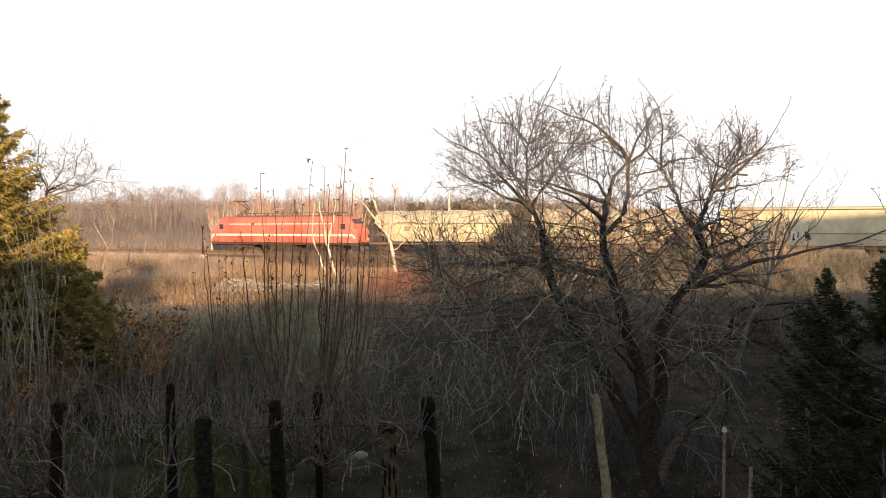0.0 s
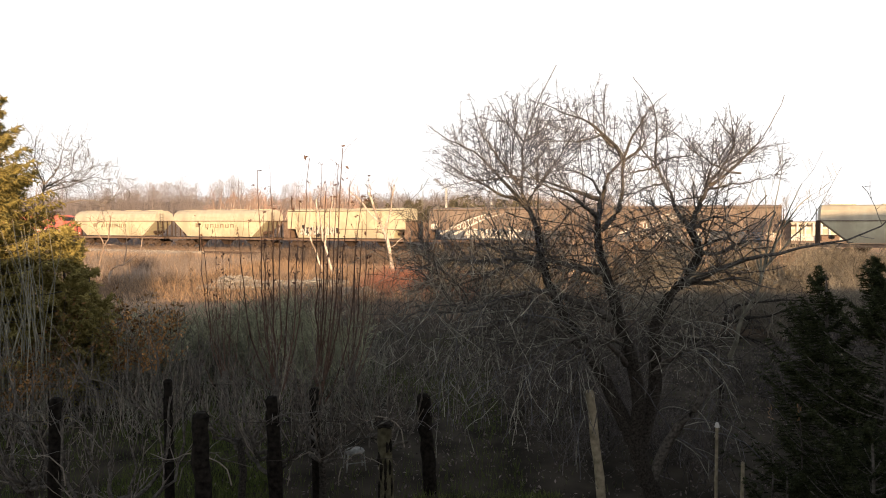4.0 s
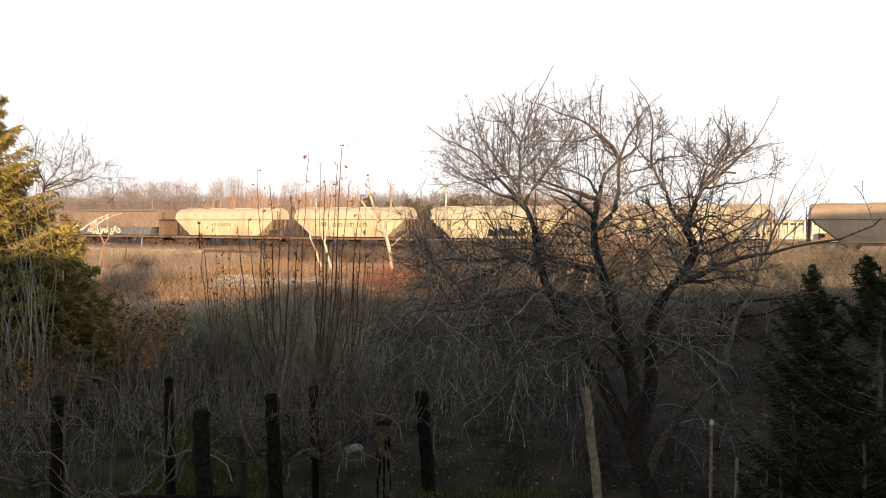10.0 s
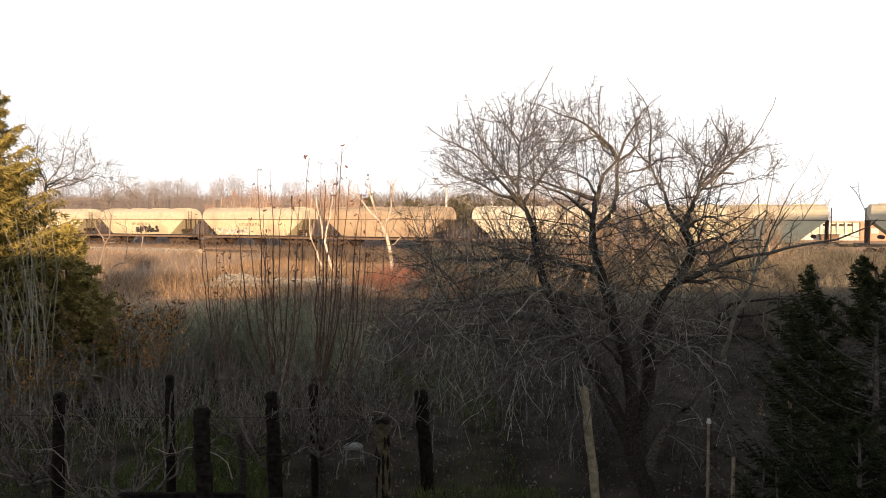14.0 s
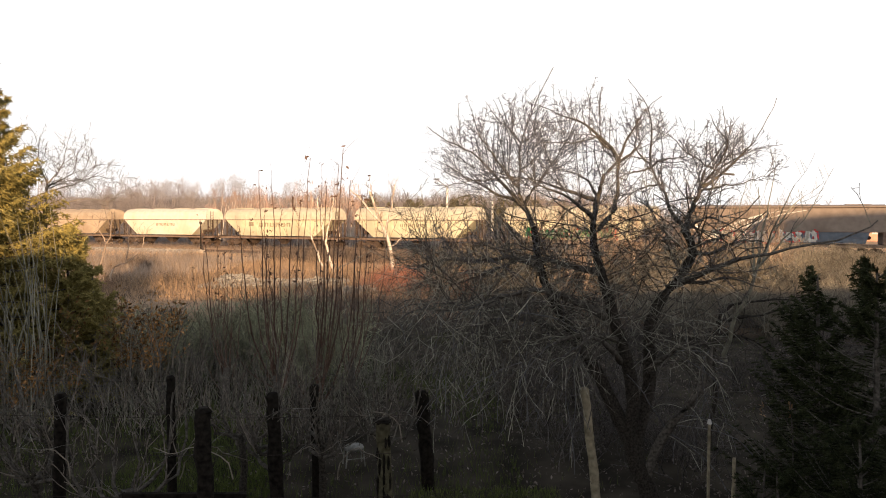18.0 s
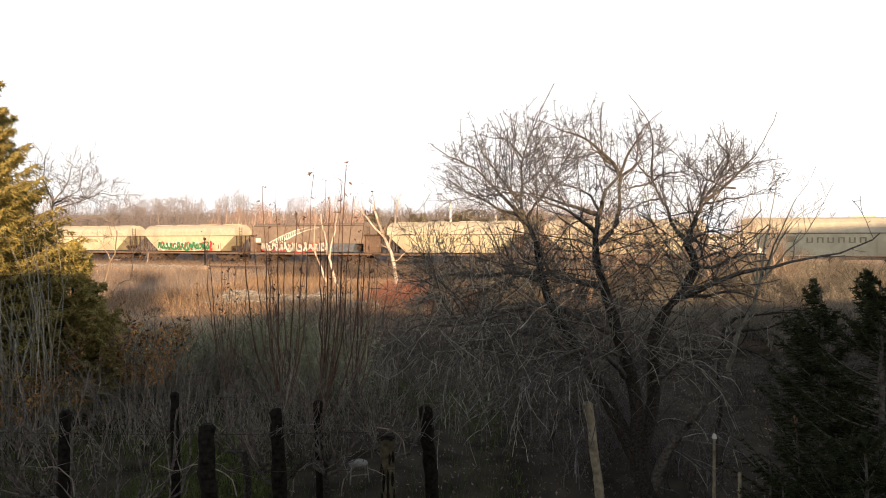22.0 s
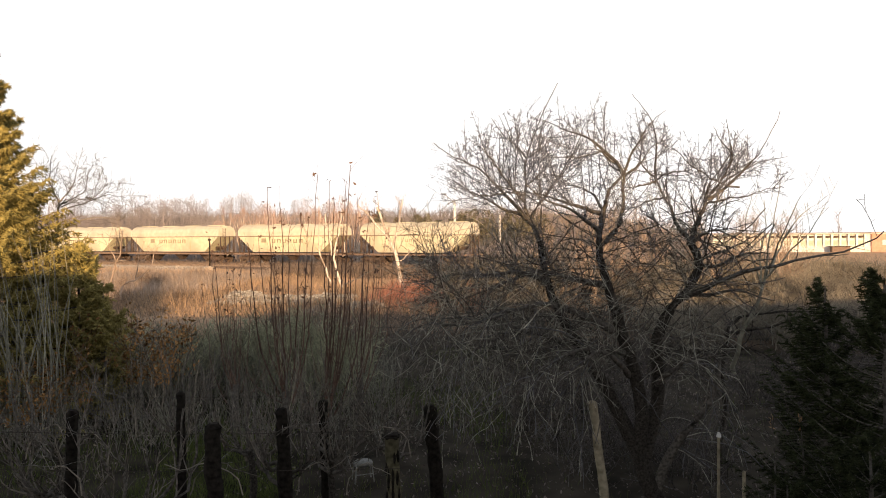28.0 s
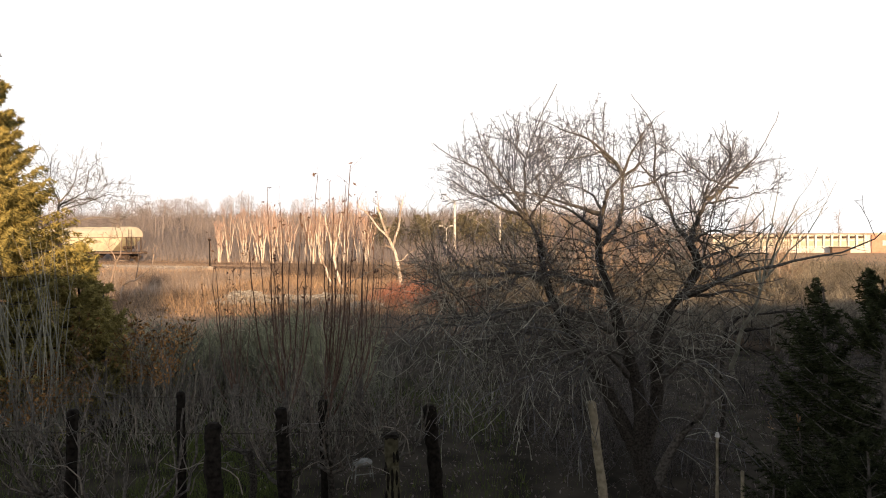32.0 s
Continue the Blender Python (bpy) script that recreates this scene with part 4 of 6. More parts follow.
# bare tree behind the golden conifer
limbed_tree("bare_tree", [
    (0.035, 0.024, [(-8.86, 15.5, 1.13), (-8.88, 15.5, 2.27), (-8.89, 15.5, 3.5), (-8.83, 15.5, 4.14)]),
    (0.02, 0.007, [(-8.83, 15.5, 4.14), (-8.9, 15.4, 4.4), (-8.91, 15.3, 4.58), (-8.79, 15.2, 5.12)]),
    (0.018, 0.006, [(-8.83, 15.5, 4.09), (-8.66, 15.6, 4.34), (-8.61, 15.7, 4.51), (-8.48, 15.7, 4.9)]),
    (0.018, 0.006, [(-8.79, 15.5, 4.03), (-8.41, 15.3, 4.17), (-8.07, 15.2, 4.34), (-7.94, 15.1, 4.77)]),
    (0.016, 0.006, [(-8.79, 15.5, 3.98), (-8.55, 15.7, 4.14), (-8.18, 15.8, 4.21), (-7.9, 15.9, 4.56)]),
    (0.016, 0.006, [(-8.77, 15.5, 3.91), (-8.13, 15.3, 4.07), (-7.56, 15.2, 4.23), (-7.12, 15.1, 4.16)]),
    (0.016, 0.006, [(-8.86, 15.5, 3.4), (-8.36, 15.3, 3.65), (-7.81, 15.2, 3.75), (-7.21, 15.1, 3.69), (-6.92, 15, 4.01)]),
], TWIG, TWIG, "bare crooked spreading tree behind the golden conifer", (16, 6), (0.2, 0.75), 0.2, 0.26, 0.0042)
# crooked pale stems on the dry slope
limbed_tree("crooked_tree", [
    (0.05, 0.022, [(-15.34, 32, 0.39), (-15.22, 32, 1.07), (-14.67, 32, 1.28), (-14.03, 32, 1.83), (-13.81, 32, 2.5)]), (0.03, 0.01, [(-14.67, 32, 1.28), (-14.52, 32, 2.22), (-14.61, 32, 3.0)]),
], SAPLING, SAPLING, "crooked pale young tree on the dry slope", (6, 4), (0.3, 1.0), 0.2, 0.25, 0.008)
limbed_tree("crooked_tree", [
    (0.05, 0.025, [(-16.86, 34, 0.76), (-16.62, 34, 1.87), (-16.3, 34, 2.56), (-16.23, 34, 3.58)]), (0.03, 0.01, [(-16.53, 34, 2.15), (-16.9, 34, 2.84), (-17.22, 34, 3.39)]),
], SAPLING, SAPLING, "crooked pale young tree on the dry slope", (6, 4), (0.3, 1.0), 0.2, 0.25, 0.008)

# pale-stemmed clumps behind the railway
def pale_clump(base, h, stems, label):
    t = new("pale_stemmed_tree")
    t.matrix_world = Matrix.Translation(base)
    ps = []
    for i in range(stems):
        a = (i + 0.5) / stems * 2 - 1 + rng.normal(0, 0.12)
        top = np.array([a * h * 0.17, rng.normal(0, 0.4), h * rng.uniform(0.72, 0.9) * (1 - 0.12 * a * a)])
        ps.append(resample([(a * 0.15, 0, -0.2), (top[0] * 0.45, top[1] * 0.4, top[2] * 0.5), top], 8, 0.05))
        part("stem", tubes("stem", [(ps[-1][None], np.linspace(0.08, 0.035, 8)[None] * rng.uniform(0.75, 1.2))], PALEBARK, 5), t)
    ps = np.array(ps)
    rr = np.tile(np.linspace(0.06, 0.02, 8), (len(ps), 1))
    a = spawn(ps, rr, 7, (h * 0.1, h * 0.26), 0.55, 0.7, k=5, start=0.35, thin=0.28, curl=0.08)
    b = spawn(*a, 5, (0.3, 0.9), 0.6, 0.5, k=3, thin=0.6, curl=0.1)
    c = spawn(*b, 3, (0.15, 0.45), 0.7, 0.3, k=2, thin=0.8)
    part("crown", tubes("crown", [a, (b[0], np.maximum(b[1], 0.007)), (c[0], np.maximum(c[1], 0.006))], PINKTWIG), t, kind="stuff")
    return tagged(t, label, "tree", "pale-stemmed trees behind the railway")


PINKTWIG = mat("pinkish_twig", (0.4, 0.27, 0.22), (0.62, 0.46, 0.39), 9, 0.85, 0, spread=(0.55, 1.45), spec=0.06)
for i in range(17):
    x = -29.6 + i * 1.22 + rng.uniform(-0.4, 0.4)
    y = line_y(x) + rng.uniform(6, 12)
    pale_clump((x, y, 0), rng.uniform(6.2, 7.3) * (0.86 if i in (0, 16) else 1.0), int(rng.integers(4, 7)), "pale-barked bare tree with several stems and fine pinkish twigs")


def evergreens():
    """Dark ivy-clad trees before the woods."""
    n, k = 46, 420
    x = rng.uniform(-14, 16, n)
    y = 112 + rng.uniform(0, 14, n)
    h = rng.uniform(4.5, 7.5, n)
    u = rng.uniform(0, 1, (n, k))
    w = (0.5 + 1.5 * np.sin(np.pi * np.clip(u, 0.05, 1) ** 0.8)) * rng.uniform(0.7, 1.2, (n, 1))
    ang, rad = rng.uniform(0, 2 * np.pi, (n, k)), np.sqrt(rng.uniform(0.2, 1, (n, k)))
    c = np.stack([x[:, None] + np.cos(ang) * w * rad, y[:, None] + np.sin(ang) * w * rad, u * h[:, None]], -1).reshape(-1, 3)
    ob = new("ivy_clad_trees", leaves("ivy_clad_trees", c, rng.uniform(0.12, 0.3, len(c)), IVY))
    return tagged(ob, "dark olive ivy-clad trees before the woods", "trees", kind="stuff")


evergreens()

CUTWOOD = mat("cut_wood", (0.38, 0.35, 0.31), (0.7, 0.66, 0.6), 9, 0.85, 0, spread=(0.35, 1.2), spec=0.06)


def brush_heap():
    """Heap of cut pale branches."""
    h = new("brush_heap")
    n = 4200
    u = rng.uniform(0, 1, n)
    c = np.stack([np.where(u < 0.6, rng.uniform(-11.8, -5, n), rng.uniform(-6.2, -1.6, n)), np.where(u < 0.6, rng.uniform(33.0, 37.0, n), rng.uniform(28.8, 33.5, n)), rng.uniform(0, 1, n)], 1)
    c[:, 2] *= 0.12 + 0.34 * np.clip(np.sin(c[:, 0] * 1.3) * np.cos(c[:, 1] * 0.9 + c[:, 0] * 0.4), 0, 1)
    d = unit(np.stack([rng.normal(0, 1, n), rng.normal(0, 0.6, n), rng.normal(0, 0.14, n)], 1)) * rng.uniform(0.05, 0.2, (n, 1))
    p = np.stack([c - d, c + rng.normal(0, 0.04, (n, 3)), c + d], 1)
    part("branch_pile", tubes("branch_pile", [(p, np.tile(rng.uniform(0.01, 0.034, (n, 1)), (1, 3)))], CUTWOOD, 4), h, kind="stuff")
    return tagged(h, "heap of cut pale branches in the sun", "brush heap")


brush_heap()
red = [shrub_mesh("red_shrub", 1.3, 2.4, 70, REDBRUSH, (6, 4)) for _ in range(2)]
for i in range(34):
    y = rng.uniform(28.3, 40)
    x = rng.uniform(-0.1, 0.06) * y
    put_shrub("red_stemmed_shrub", red[i % 2], pose(x, y, -0.05, 0, 0, rng.uniform(0, 360)) @ Matrix.Scale(rng.uniform(0.5, 0.95), 4), "red-stemmed bare shrub on the rough land", "red-stemmed shrubs")

brown = [shrub_mesh("brown_shrub", rng.uniform(1.5, 2.1), 2.6, 60, BRUSH, (6, 4)) for _ in range(3)]
for i in range(46):
    x = rng.uniform(-30, 34)
    y = rng.uniform(30, 60) if x < 6 else rng.uniform(22, 46)
    if y > line_y(x) - 11 or -0.36 < x / y < 0.02:
        continue
    k = rng.uniform(0.7, 1.2) * (0.6 if x < 2 else 1.0)
    put_shrub("bare_shrub", brown[i % 3], pose(x, y, -0.05, 0, 0, rng.uniform(0, 360)) @ Matrix.Scale(k, 4), "brown bare shrub on the rough land", "brown shrubs")


dun = mat("dun_twig", (0.18, 0.16, 0.125), (0.34, 0.305, 0.25), 10, 0.9, 0, spread=(0.25, 1.75), spec=0.06)
tall = [shrub_mesh("tall_shrub", 2.3, 2.6, 46, dun, (7, 5), 0.3, 0.14, 2.2) for _ in range(4)]
for i in range(56):
    y = rng.uniform(26, 42)
    x = rng.uniform(0.0, 0.72) * y
    if y > line_y(x) - 9:
        continue
    put_shrub("tall_bare_shrub", tall[i % 4], pose(x, y, -0.05, 0, 0, rng.uniform(0, 360)) @ Matrix.Scale(rng.uniform(0.7, 1.1), 4), "tall dun-brown bare shrub half in the sun", "tall shrubs")

for i in range(26):
    y = rng.uniform(19, 29)
    x = rng.uniform(0.3, 0.64) * y
    put_shrub("tall_bare_shrub", tall[i % 4], pose(x, y, -0.05, 0, 0, rng.uniform(0, 360)) @ Matrix.Scale(rng.uniform(0.5, 0.8), 4), "dun-brown bare shrub at the edge of the shade", "tall shrubs")

# sunlit slender trees between the garden and the railway
for i in range(24):
    x = 4.4 + i * 0.48 + rng.uniform(-0.4, 0.4)
    bare_tree("slender_tree", (x, 33 + rng.uniform(-4, 5), 0), rng.uniform(3.0, 3.9), SAPLING, "slender pale bare tree lit by low sun", (rng.normal(0, 0.5), 0), 15, 0.05, None, 0.7, 0.6, (9, 5))


def mast(p, h, r, mat_):
    m = new("mast")
    m.matrix_world = Matrix.Translation(p)
    part("pole", rod_mesh("pole", mat_, (0, 0, -0.3), (0, 0, h), r, 10, r * 0.65), m)
    return m


m1 = mast((0.45, 92.0, 0), 7.6, 0.19, PALECONC)
part("lamp_arm", rod_mesh("lamp_arm", CONCRETE, (0, 0, 7.5), (-1.3, -0.3, 8.6), 0.05, 6), m1)
part("lamp_head", box_mesh("lamp_head", ROOFGREY, -1.75, -1.05, -0.45, -0.15, 8.55, 8.7, bevel=0.04), m1)
tagged(m1, "tall pale concrete lamp mast beside the railway", "lamp mast")
m2 = mast((6.0, 86.0, 0), 5.6, 0.18, PALECONC)
for i in range(9):
    part("step_hole", box_mesh("step_hole", STEELDK, -0.06, 0.06, -0.19, -0.1, 0.6 + i * 0.55, 0.85 + i * 0.55), m2)
tagged(m2, "pale concrete pole with dark holes", "pole")
m3 = mast((-0.6, 84.0, 0), 4.1, 0.06, WHITEP)
for s in (-1, 1):
    part("arm", rod_mesh("arm", WHITEP, (0, 0, 4.05), (s * 0.55, 0, 4.35), 0.05, 6), m3)
    part("lamp_head", box_mesh("lamp_head", WHITEP, s * 0.65 - 0.3, s * 0.65 + 0.3, -0.14, 0.14, 4.3, 4.42, bevel=0.03), m3)
tagged(m3, "white twin-headed street lamp", "street lamp")
m4 = mast((-24.3, 69.5, 0), 2.9, 0.07, OLDWOOD)
part("cap", box_mesh("cap", OLDWOOD, -0.12, 0.12, -0.1, 0.1, 2.85, 3.05, bevel=0.02), m4)
tagged(m4, "short dark lineside marker post", "post")


def low_building():
    b = new("low_building")
    b.matrix_world = pose(44, 118, 0, 0, 0, -14)
    W, D, H = 50, 10, 2.85
    part("wall", box_mesh("wall", YELLOWWALL, 0, W, 0, D, -0.3, H), b)
    part("roof", box_mesh("roof", CONCRETE, -0.3, W + 0.3, -0.3, D + 0.3, H, H + 0.2), b)
    part("end_wall", box_mesh("end_wall", PINKWALL, 24.0, 36, -0.25, 4, -0.3, H + 0.25), b, "reddish rendered wall section")
    part("base_wall", box_mesh("base_wall", WHITEP, -0.1, 23.8, -0.35, 0.02, -0.4, 0.75), b, "whitewashed base of the wall")
    pil = box_mesh("pilaster", YELLOWWALL, -0.14, 0.14, -0.25, 0.02, 0.76, H - 0.02)
    win = box_mesh("window", GREENPANE, -0.4, 0.4, -0.05, 0.05, 1.0, 1.85)
    vent = box_mesh("vent", STEELDK, -0.3, 0.3, -0.35, 0.05, 2.3, 2.62)
    sill = box_mesh("sill", WHITEP, -0.46, 0.46, -0.2, 0.05, 0.88, 1.0)
    for i in range(20):
        x = 0.3 + i * 1.2
        part("pilaster", pil, b, at=Matrix.Translation((x, 0, 0)))
        if i < 19:
            w = part("window", win, b, at=Matrix.Translation((x + 0.6, -0.02, 0)))
            part("sill", sill, w)
            part("vent", vent, b, at=Matrix.Translation((x + 0.6, -0.02, 0)))
    for x in (25.5, 28.5, 31.5):
        part("panel", box_mesh("panel", WHITEP, x, x + 1.1, -0.32, -0.2, 1.1, 1.9), b, "white panel on the reddish wall")
    return tagged(b, "long low yellow building with windows between pilasters", "building")


low_building()
hut = new("shed")
hut.matrix_world = pose(61, 112, 0, 0, 0, -14)
part("wall", box_mesh("wall", RUSTSILL, 0, 2.6, 0, 2, -0.3, 0.85), hut)
part("roof", box_mesh("roof", STEELDK, -0.15, 2.75, -0.2, 2.2, 0.85, 0.95), hut)
tagged(hut, "small brown shed before the low building", "shed")
for x, y, h in ((74, 150, 7.5), (70, 148, 6.0), (84, 152, 7.0), (60, 150, 5.5), (66, 152, 5.5)):
    bare_tree("far_tree", (x, y, 0), h, WOODLAND, "bare grey tree behind the low building", (0, 0), 18, 0.1, None, 0.8, 0.4, (7, 4))


def conifer(name, base, h, width, material, label, whorls=22, per=9, pairs=15, fall=0.25, tipup=0.3, z0=0.25, power=0.9, twig=(0.16, 0.34), nlen=(0.03, 0.06), nr=0.006, dense=16, ragged=0.7, hang=-0.15):
    """A spruce-like tree: whorls of boughs, side twigs in the plane of each bough, needles round the twigs."""
    t = new(name)
    t.matrix_world = Matrix.Translation(base)
    tp = resample([(0, 0, -0.1), (0.03, 0, h * 0.5), (0, 0, h)], 8)[None]
    part("trunk", tubes("trunk", [(tp, np.linspace(h * 0.018, 0.008, 8)[None])], BARK, 8), t)
    u = np.repeat((np.arange(whorls) + 0.5) / whorls, per) + rng.normal(0, 0.4 / whorls, whorls * per)
    u = np.clip(u, 0.0, 0.985)
    u = u[rng.random(len(u)) > 0.7 * u ** 2]
    n = len(u)
    ang = rng.uniform(0, 2 * np.pi, n)
    ln = width * (1 - u) ** power * rng.uniform(ragged, 1.08, n) + 0.1
    k = 9
    s = np.linspace(0, 1, k)
    out = np.stack([np.cos(ang), np.sin(ang), np.zeros(n)], 1)
    side = np.stack([-np.sin(ang), np.cos(ang), np.zeros(n)], 1)
    p = out[:, None] * (ln[:, None] * s[None])[..., None]
    rise = (0.75 * u - fall)[:, None] * s[None] + tipup * s[None] ** 2.5
    p[:, :, 2] = (z0 + u * (h - z0))[:, None] + ln[:, None] * rise
    p += side[:, None] * (rng.normal(0, 0.08, n)[:, None] * ln[:, None] * s[None] ** 2)[..., None]
    r = (0.014 * ln)[:, None] * np.linspace(1, 0.2, k)[None] + 0.003
    for a, b in zip(p[-6:], r[-6:]):
        part("leader", tubes("leader", [(a[None], b[None])], BARK), t)
    part("bough_growth", tubes("bough_growth", [(p[:-6], r[:-6])], BARK), t, kind="stuff")
    # side twigs, longest in the middle of the bough
    q = np.linspace(0.12, 1.0, pairs)
    i = np.minimum((q * (k - 1)).astype(int), k - 2)
    f = (q * (k - 1) - i)[None, :, None]
    foot = p[:, i] * (1 - f) + p[:, i + 1] * f
    tw = []
    for sgn in (-1, 1):
        size = rng.uniform(twig[0], twig[1], (n, pairs)) * np.minimum(ln / (width * 0.45), 1)[:, None] * (1.15 - 0.75 * q)[None]
        way = unit(side[:, None] * sgn + out[:, None] * rng.uniform(0.5, 1.1, (n, pairs, 1)) + np.array([0, 0, 1.0]) * rng.normal(hang, 0.16, (n, pairs, 1)))
        tip = foot + way * size[..., None]
        tip2 = foot + way * size[..., None] * 0.55 + rng.normal(0, 0.01, way.shape)
        tw.append(np.stack([foot, tip2, tip], 2).reshape(-1, 3, 3))
    tw = np.concatenate(tw + [resample_all(p[:, 4:], 3)])
    part("sprays", tubes("sprays", [(tw, np.tile([[0.006, 0.005, 0.003]], (len(tw), 1)))], material), t, kind="stuff")
    nb = spawn(tw, np.full(tw.shape[:2], nr), dense, nlen, 0.85, 0.1, k=2, start=0.0, thin=1.0, keep=0.8)
    part("needles", cones("needles", nb[0][:, 0], nb[0][:, -1], nr, material), t, kind="stuff")
    return tagged(t, label, "conifer")


# golden conifer, its upper part in the sun
conifer("golden_conifer", (-8.75, 13.0, 0), 7.0, 2.9, GOLDFOL, "tall golden-green conifer, upper part in low sun", 32, 13, 18, 0.3, 0.2, 0.2, 1.25, (0.25, 0.6), (0.06, 0.13), 0.011, 11, 0.5, -0.6)
conifer("golden_conifer", (-7.35, 13.5, 0), 3.15, 0.62, GOLDFOL, "small golden-green conifer beside the tall one", 14, 8, 11, 0.1, 0.3, 0.2, 0.6, (0.12, 0.3), (0.06, 0.12), 0.012, 11, 0.6, -0.2)
conifer("golden_conifer", (-6.65, 13.1, 0), 2.3, 0.6, GOLDFOL, "low dark green conifer in the shade of the house", 12, 8, 11, 0.1, 0.3, 0.1, 0.6, (0.12, 0.3), (0.05, 0.1), 0.011, 11, 0.5, -0.1)
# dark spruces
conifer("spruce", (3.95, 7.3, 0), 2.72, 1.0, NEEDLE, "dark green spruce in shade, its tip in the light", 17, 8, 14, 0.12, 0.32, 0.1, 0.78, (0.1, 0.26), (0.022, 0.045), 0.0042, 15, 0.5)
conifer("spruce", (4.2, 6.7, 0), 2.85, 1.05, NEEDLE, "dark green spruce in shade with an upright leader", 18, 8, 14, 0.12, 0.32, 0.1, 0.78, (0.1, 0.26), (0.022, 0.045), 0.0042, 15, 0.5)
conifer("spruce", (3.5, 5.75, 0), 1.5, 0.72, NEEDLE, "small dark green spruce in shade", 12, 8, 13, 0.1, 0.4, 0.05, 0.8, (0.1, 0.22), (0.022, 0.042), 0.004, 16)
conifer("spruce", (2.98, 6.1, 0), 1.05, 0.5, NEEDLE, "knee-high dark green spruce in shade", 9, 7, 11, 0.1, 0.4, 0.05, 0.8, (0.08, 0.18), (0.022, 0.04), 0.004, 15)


# ---- the fruit tree ----
def fruit_tree():
    t = new("fruit_tree")
    hi, lo = [], []

    def grow(name, r0, r1, *pts):
        """One limb through a few points, thick at its foot."""
        p = resample(pts, 14, 0.006)
        r = r1 + (r0 - r1) * np.linspace(1, 0, 14) ** (0.9 if r1 > 0.01 else 1.7)
        part(name, tubes(name, [(p[None], r[None])], OLDBARK if r0 > 0.08 else BARK, 8), t)
        if name == "limb":
            (lo if p[-1, 2] < 2.6 else hi).append((p, r))

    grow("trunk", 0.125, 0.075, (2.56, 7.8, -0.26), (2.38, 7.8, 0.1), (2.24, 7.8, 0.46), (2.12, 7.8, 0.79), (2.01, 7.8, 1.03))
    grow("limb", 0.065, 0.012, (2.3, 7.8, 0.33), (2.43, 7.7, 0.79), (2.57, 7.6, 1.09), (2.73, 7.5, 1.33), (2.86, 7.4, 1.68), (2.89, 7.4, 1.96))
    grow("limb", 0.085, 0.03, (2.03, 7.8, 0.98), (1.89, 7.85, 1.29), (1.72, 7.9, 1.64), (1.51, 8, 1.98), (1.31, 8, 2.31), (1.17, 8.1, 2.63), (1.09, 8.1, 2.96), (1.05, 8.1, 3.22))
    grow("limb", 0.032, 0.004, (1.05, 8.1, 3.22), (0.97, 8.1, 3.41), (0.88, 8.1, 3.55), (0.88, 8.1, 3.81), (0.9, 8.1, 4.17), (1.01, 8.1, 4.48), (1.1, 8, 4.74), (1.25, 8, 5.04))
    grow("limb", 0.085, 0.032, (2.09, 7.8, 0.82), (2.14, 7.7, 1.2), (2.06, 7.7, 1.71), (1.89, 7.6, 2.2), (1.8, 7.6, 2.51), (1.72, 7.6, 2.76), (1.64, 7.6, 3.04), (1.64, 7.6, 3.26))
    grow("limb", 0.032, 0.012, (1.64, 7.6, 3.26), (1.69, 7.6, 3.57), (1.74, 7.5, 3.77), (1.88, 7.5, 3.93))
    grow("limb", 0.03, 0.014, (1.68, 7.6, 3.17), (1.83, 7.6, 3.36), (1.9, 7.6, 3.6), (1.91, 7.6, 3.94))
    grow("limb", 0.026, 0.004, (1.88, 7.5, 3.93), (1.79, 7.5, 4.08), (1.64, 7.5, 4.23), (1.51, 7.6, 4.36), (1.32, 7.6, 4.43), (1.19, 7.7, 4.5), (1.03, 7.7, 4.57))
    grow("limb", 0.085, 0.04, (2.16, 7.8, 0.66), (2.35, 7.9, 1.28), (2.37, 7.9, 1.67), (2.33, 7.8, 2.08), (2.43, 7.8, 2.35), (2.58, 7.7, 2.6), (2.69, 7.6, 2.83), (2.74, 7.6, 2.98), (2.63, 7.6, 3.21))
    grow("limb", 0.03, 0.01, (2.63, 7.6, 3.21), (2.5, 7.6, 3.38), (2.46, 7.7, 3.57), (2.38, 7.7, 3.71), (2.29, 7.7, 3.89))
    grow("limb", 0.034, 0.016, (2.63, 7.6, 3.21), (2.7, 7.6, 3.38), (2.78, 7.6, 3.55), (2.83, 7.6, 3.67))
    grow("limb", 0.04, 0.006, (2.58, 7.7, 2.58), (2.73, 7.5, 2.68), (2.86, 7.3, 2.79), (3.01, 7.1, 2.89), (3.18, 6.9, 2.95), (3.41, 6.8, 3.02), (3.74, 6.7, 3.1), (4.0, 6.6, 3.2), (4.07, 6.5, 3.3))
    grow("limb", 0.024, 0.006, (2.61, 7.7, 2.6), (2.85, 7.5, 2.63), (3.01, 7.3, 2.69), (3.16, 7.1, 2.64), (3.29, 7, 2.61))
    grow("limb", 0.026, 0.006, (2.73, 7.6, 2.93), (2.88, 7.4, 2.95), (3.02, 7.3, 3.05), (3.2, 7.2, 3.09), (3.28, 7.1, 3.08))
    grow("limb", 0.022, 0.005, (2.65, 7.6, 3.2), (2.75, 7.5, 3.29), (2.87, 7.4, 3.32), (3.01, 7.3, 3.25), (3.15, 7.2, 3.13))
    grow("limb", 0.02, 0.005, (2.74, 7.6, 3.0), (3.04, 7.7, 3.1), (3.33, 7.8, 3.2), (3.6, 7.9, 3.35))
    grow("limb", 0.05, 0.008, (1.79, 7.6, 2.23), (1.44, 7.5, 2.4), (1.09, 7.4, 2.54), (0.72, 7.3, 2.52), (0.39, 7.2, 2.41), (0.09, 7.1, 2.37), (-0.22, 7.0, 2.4))
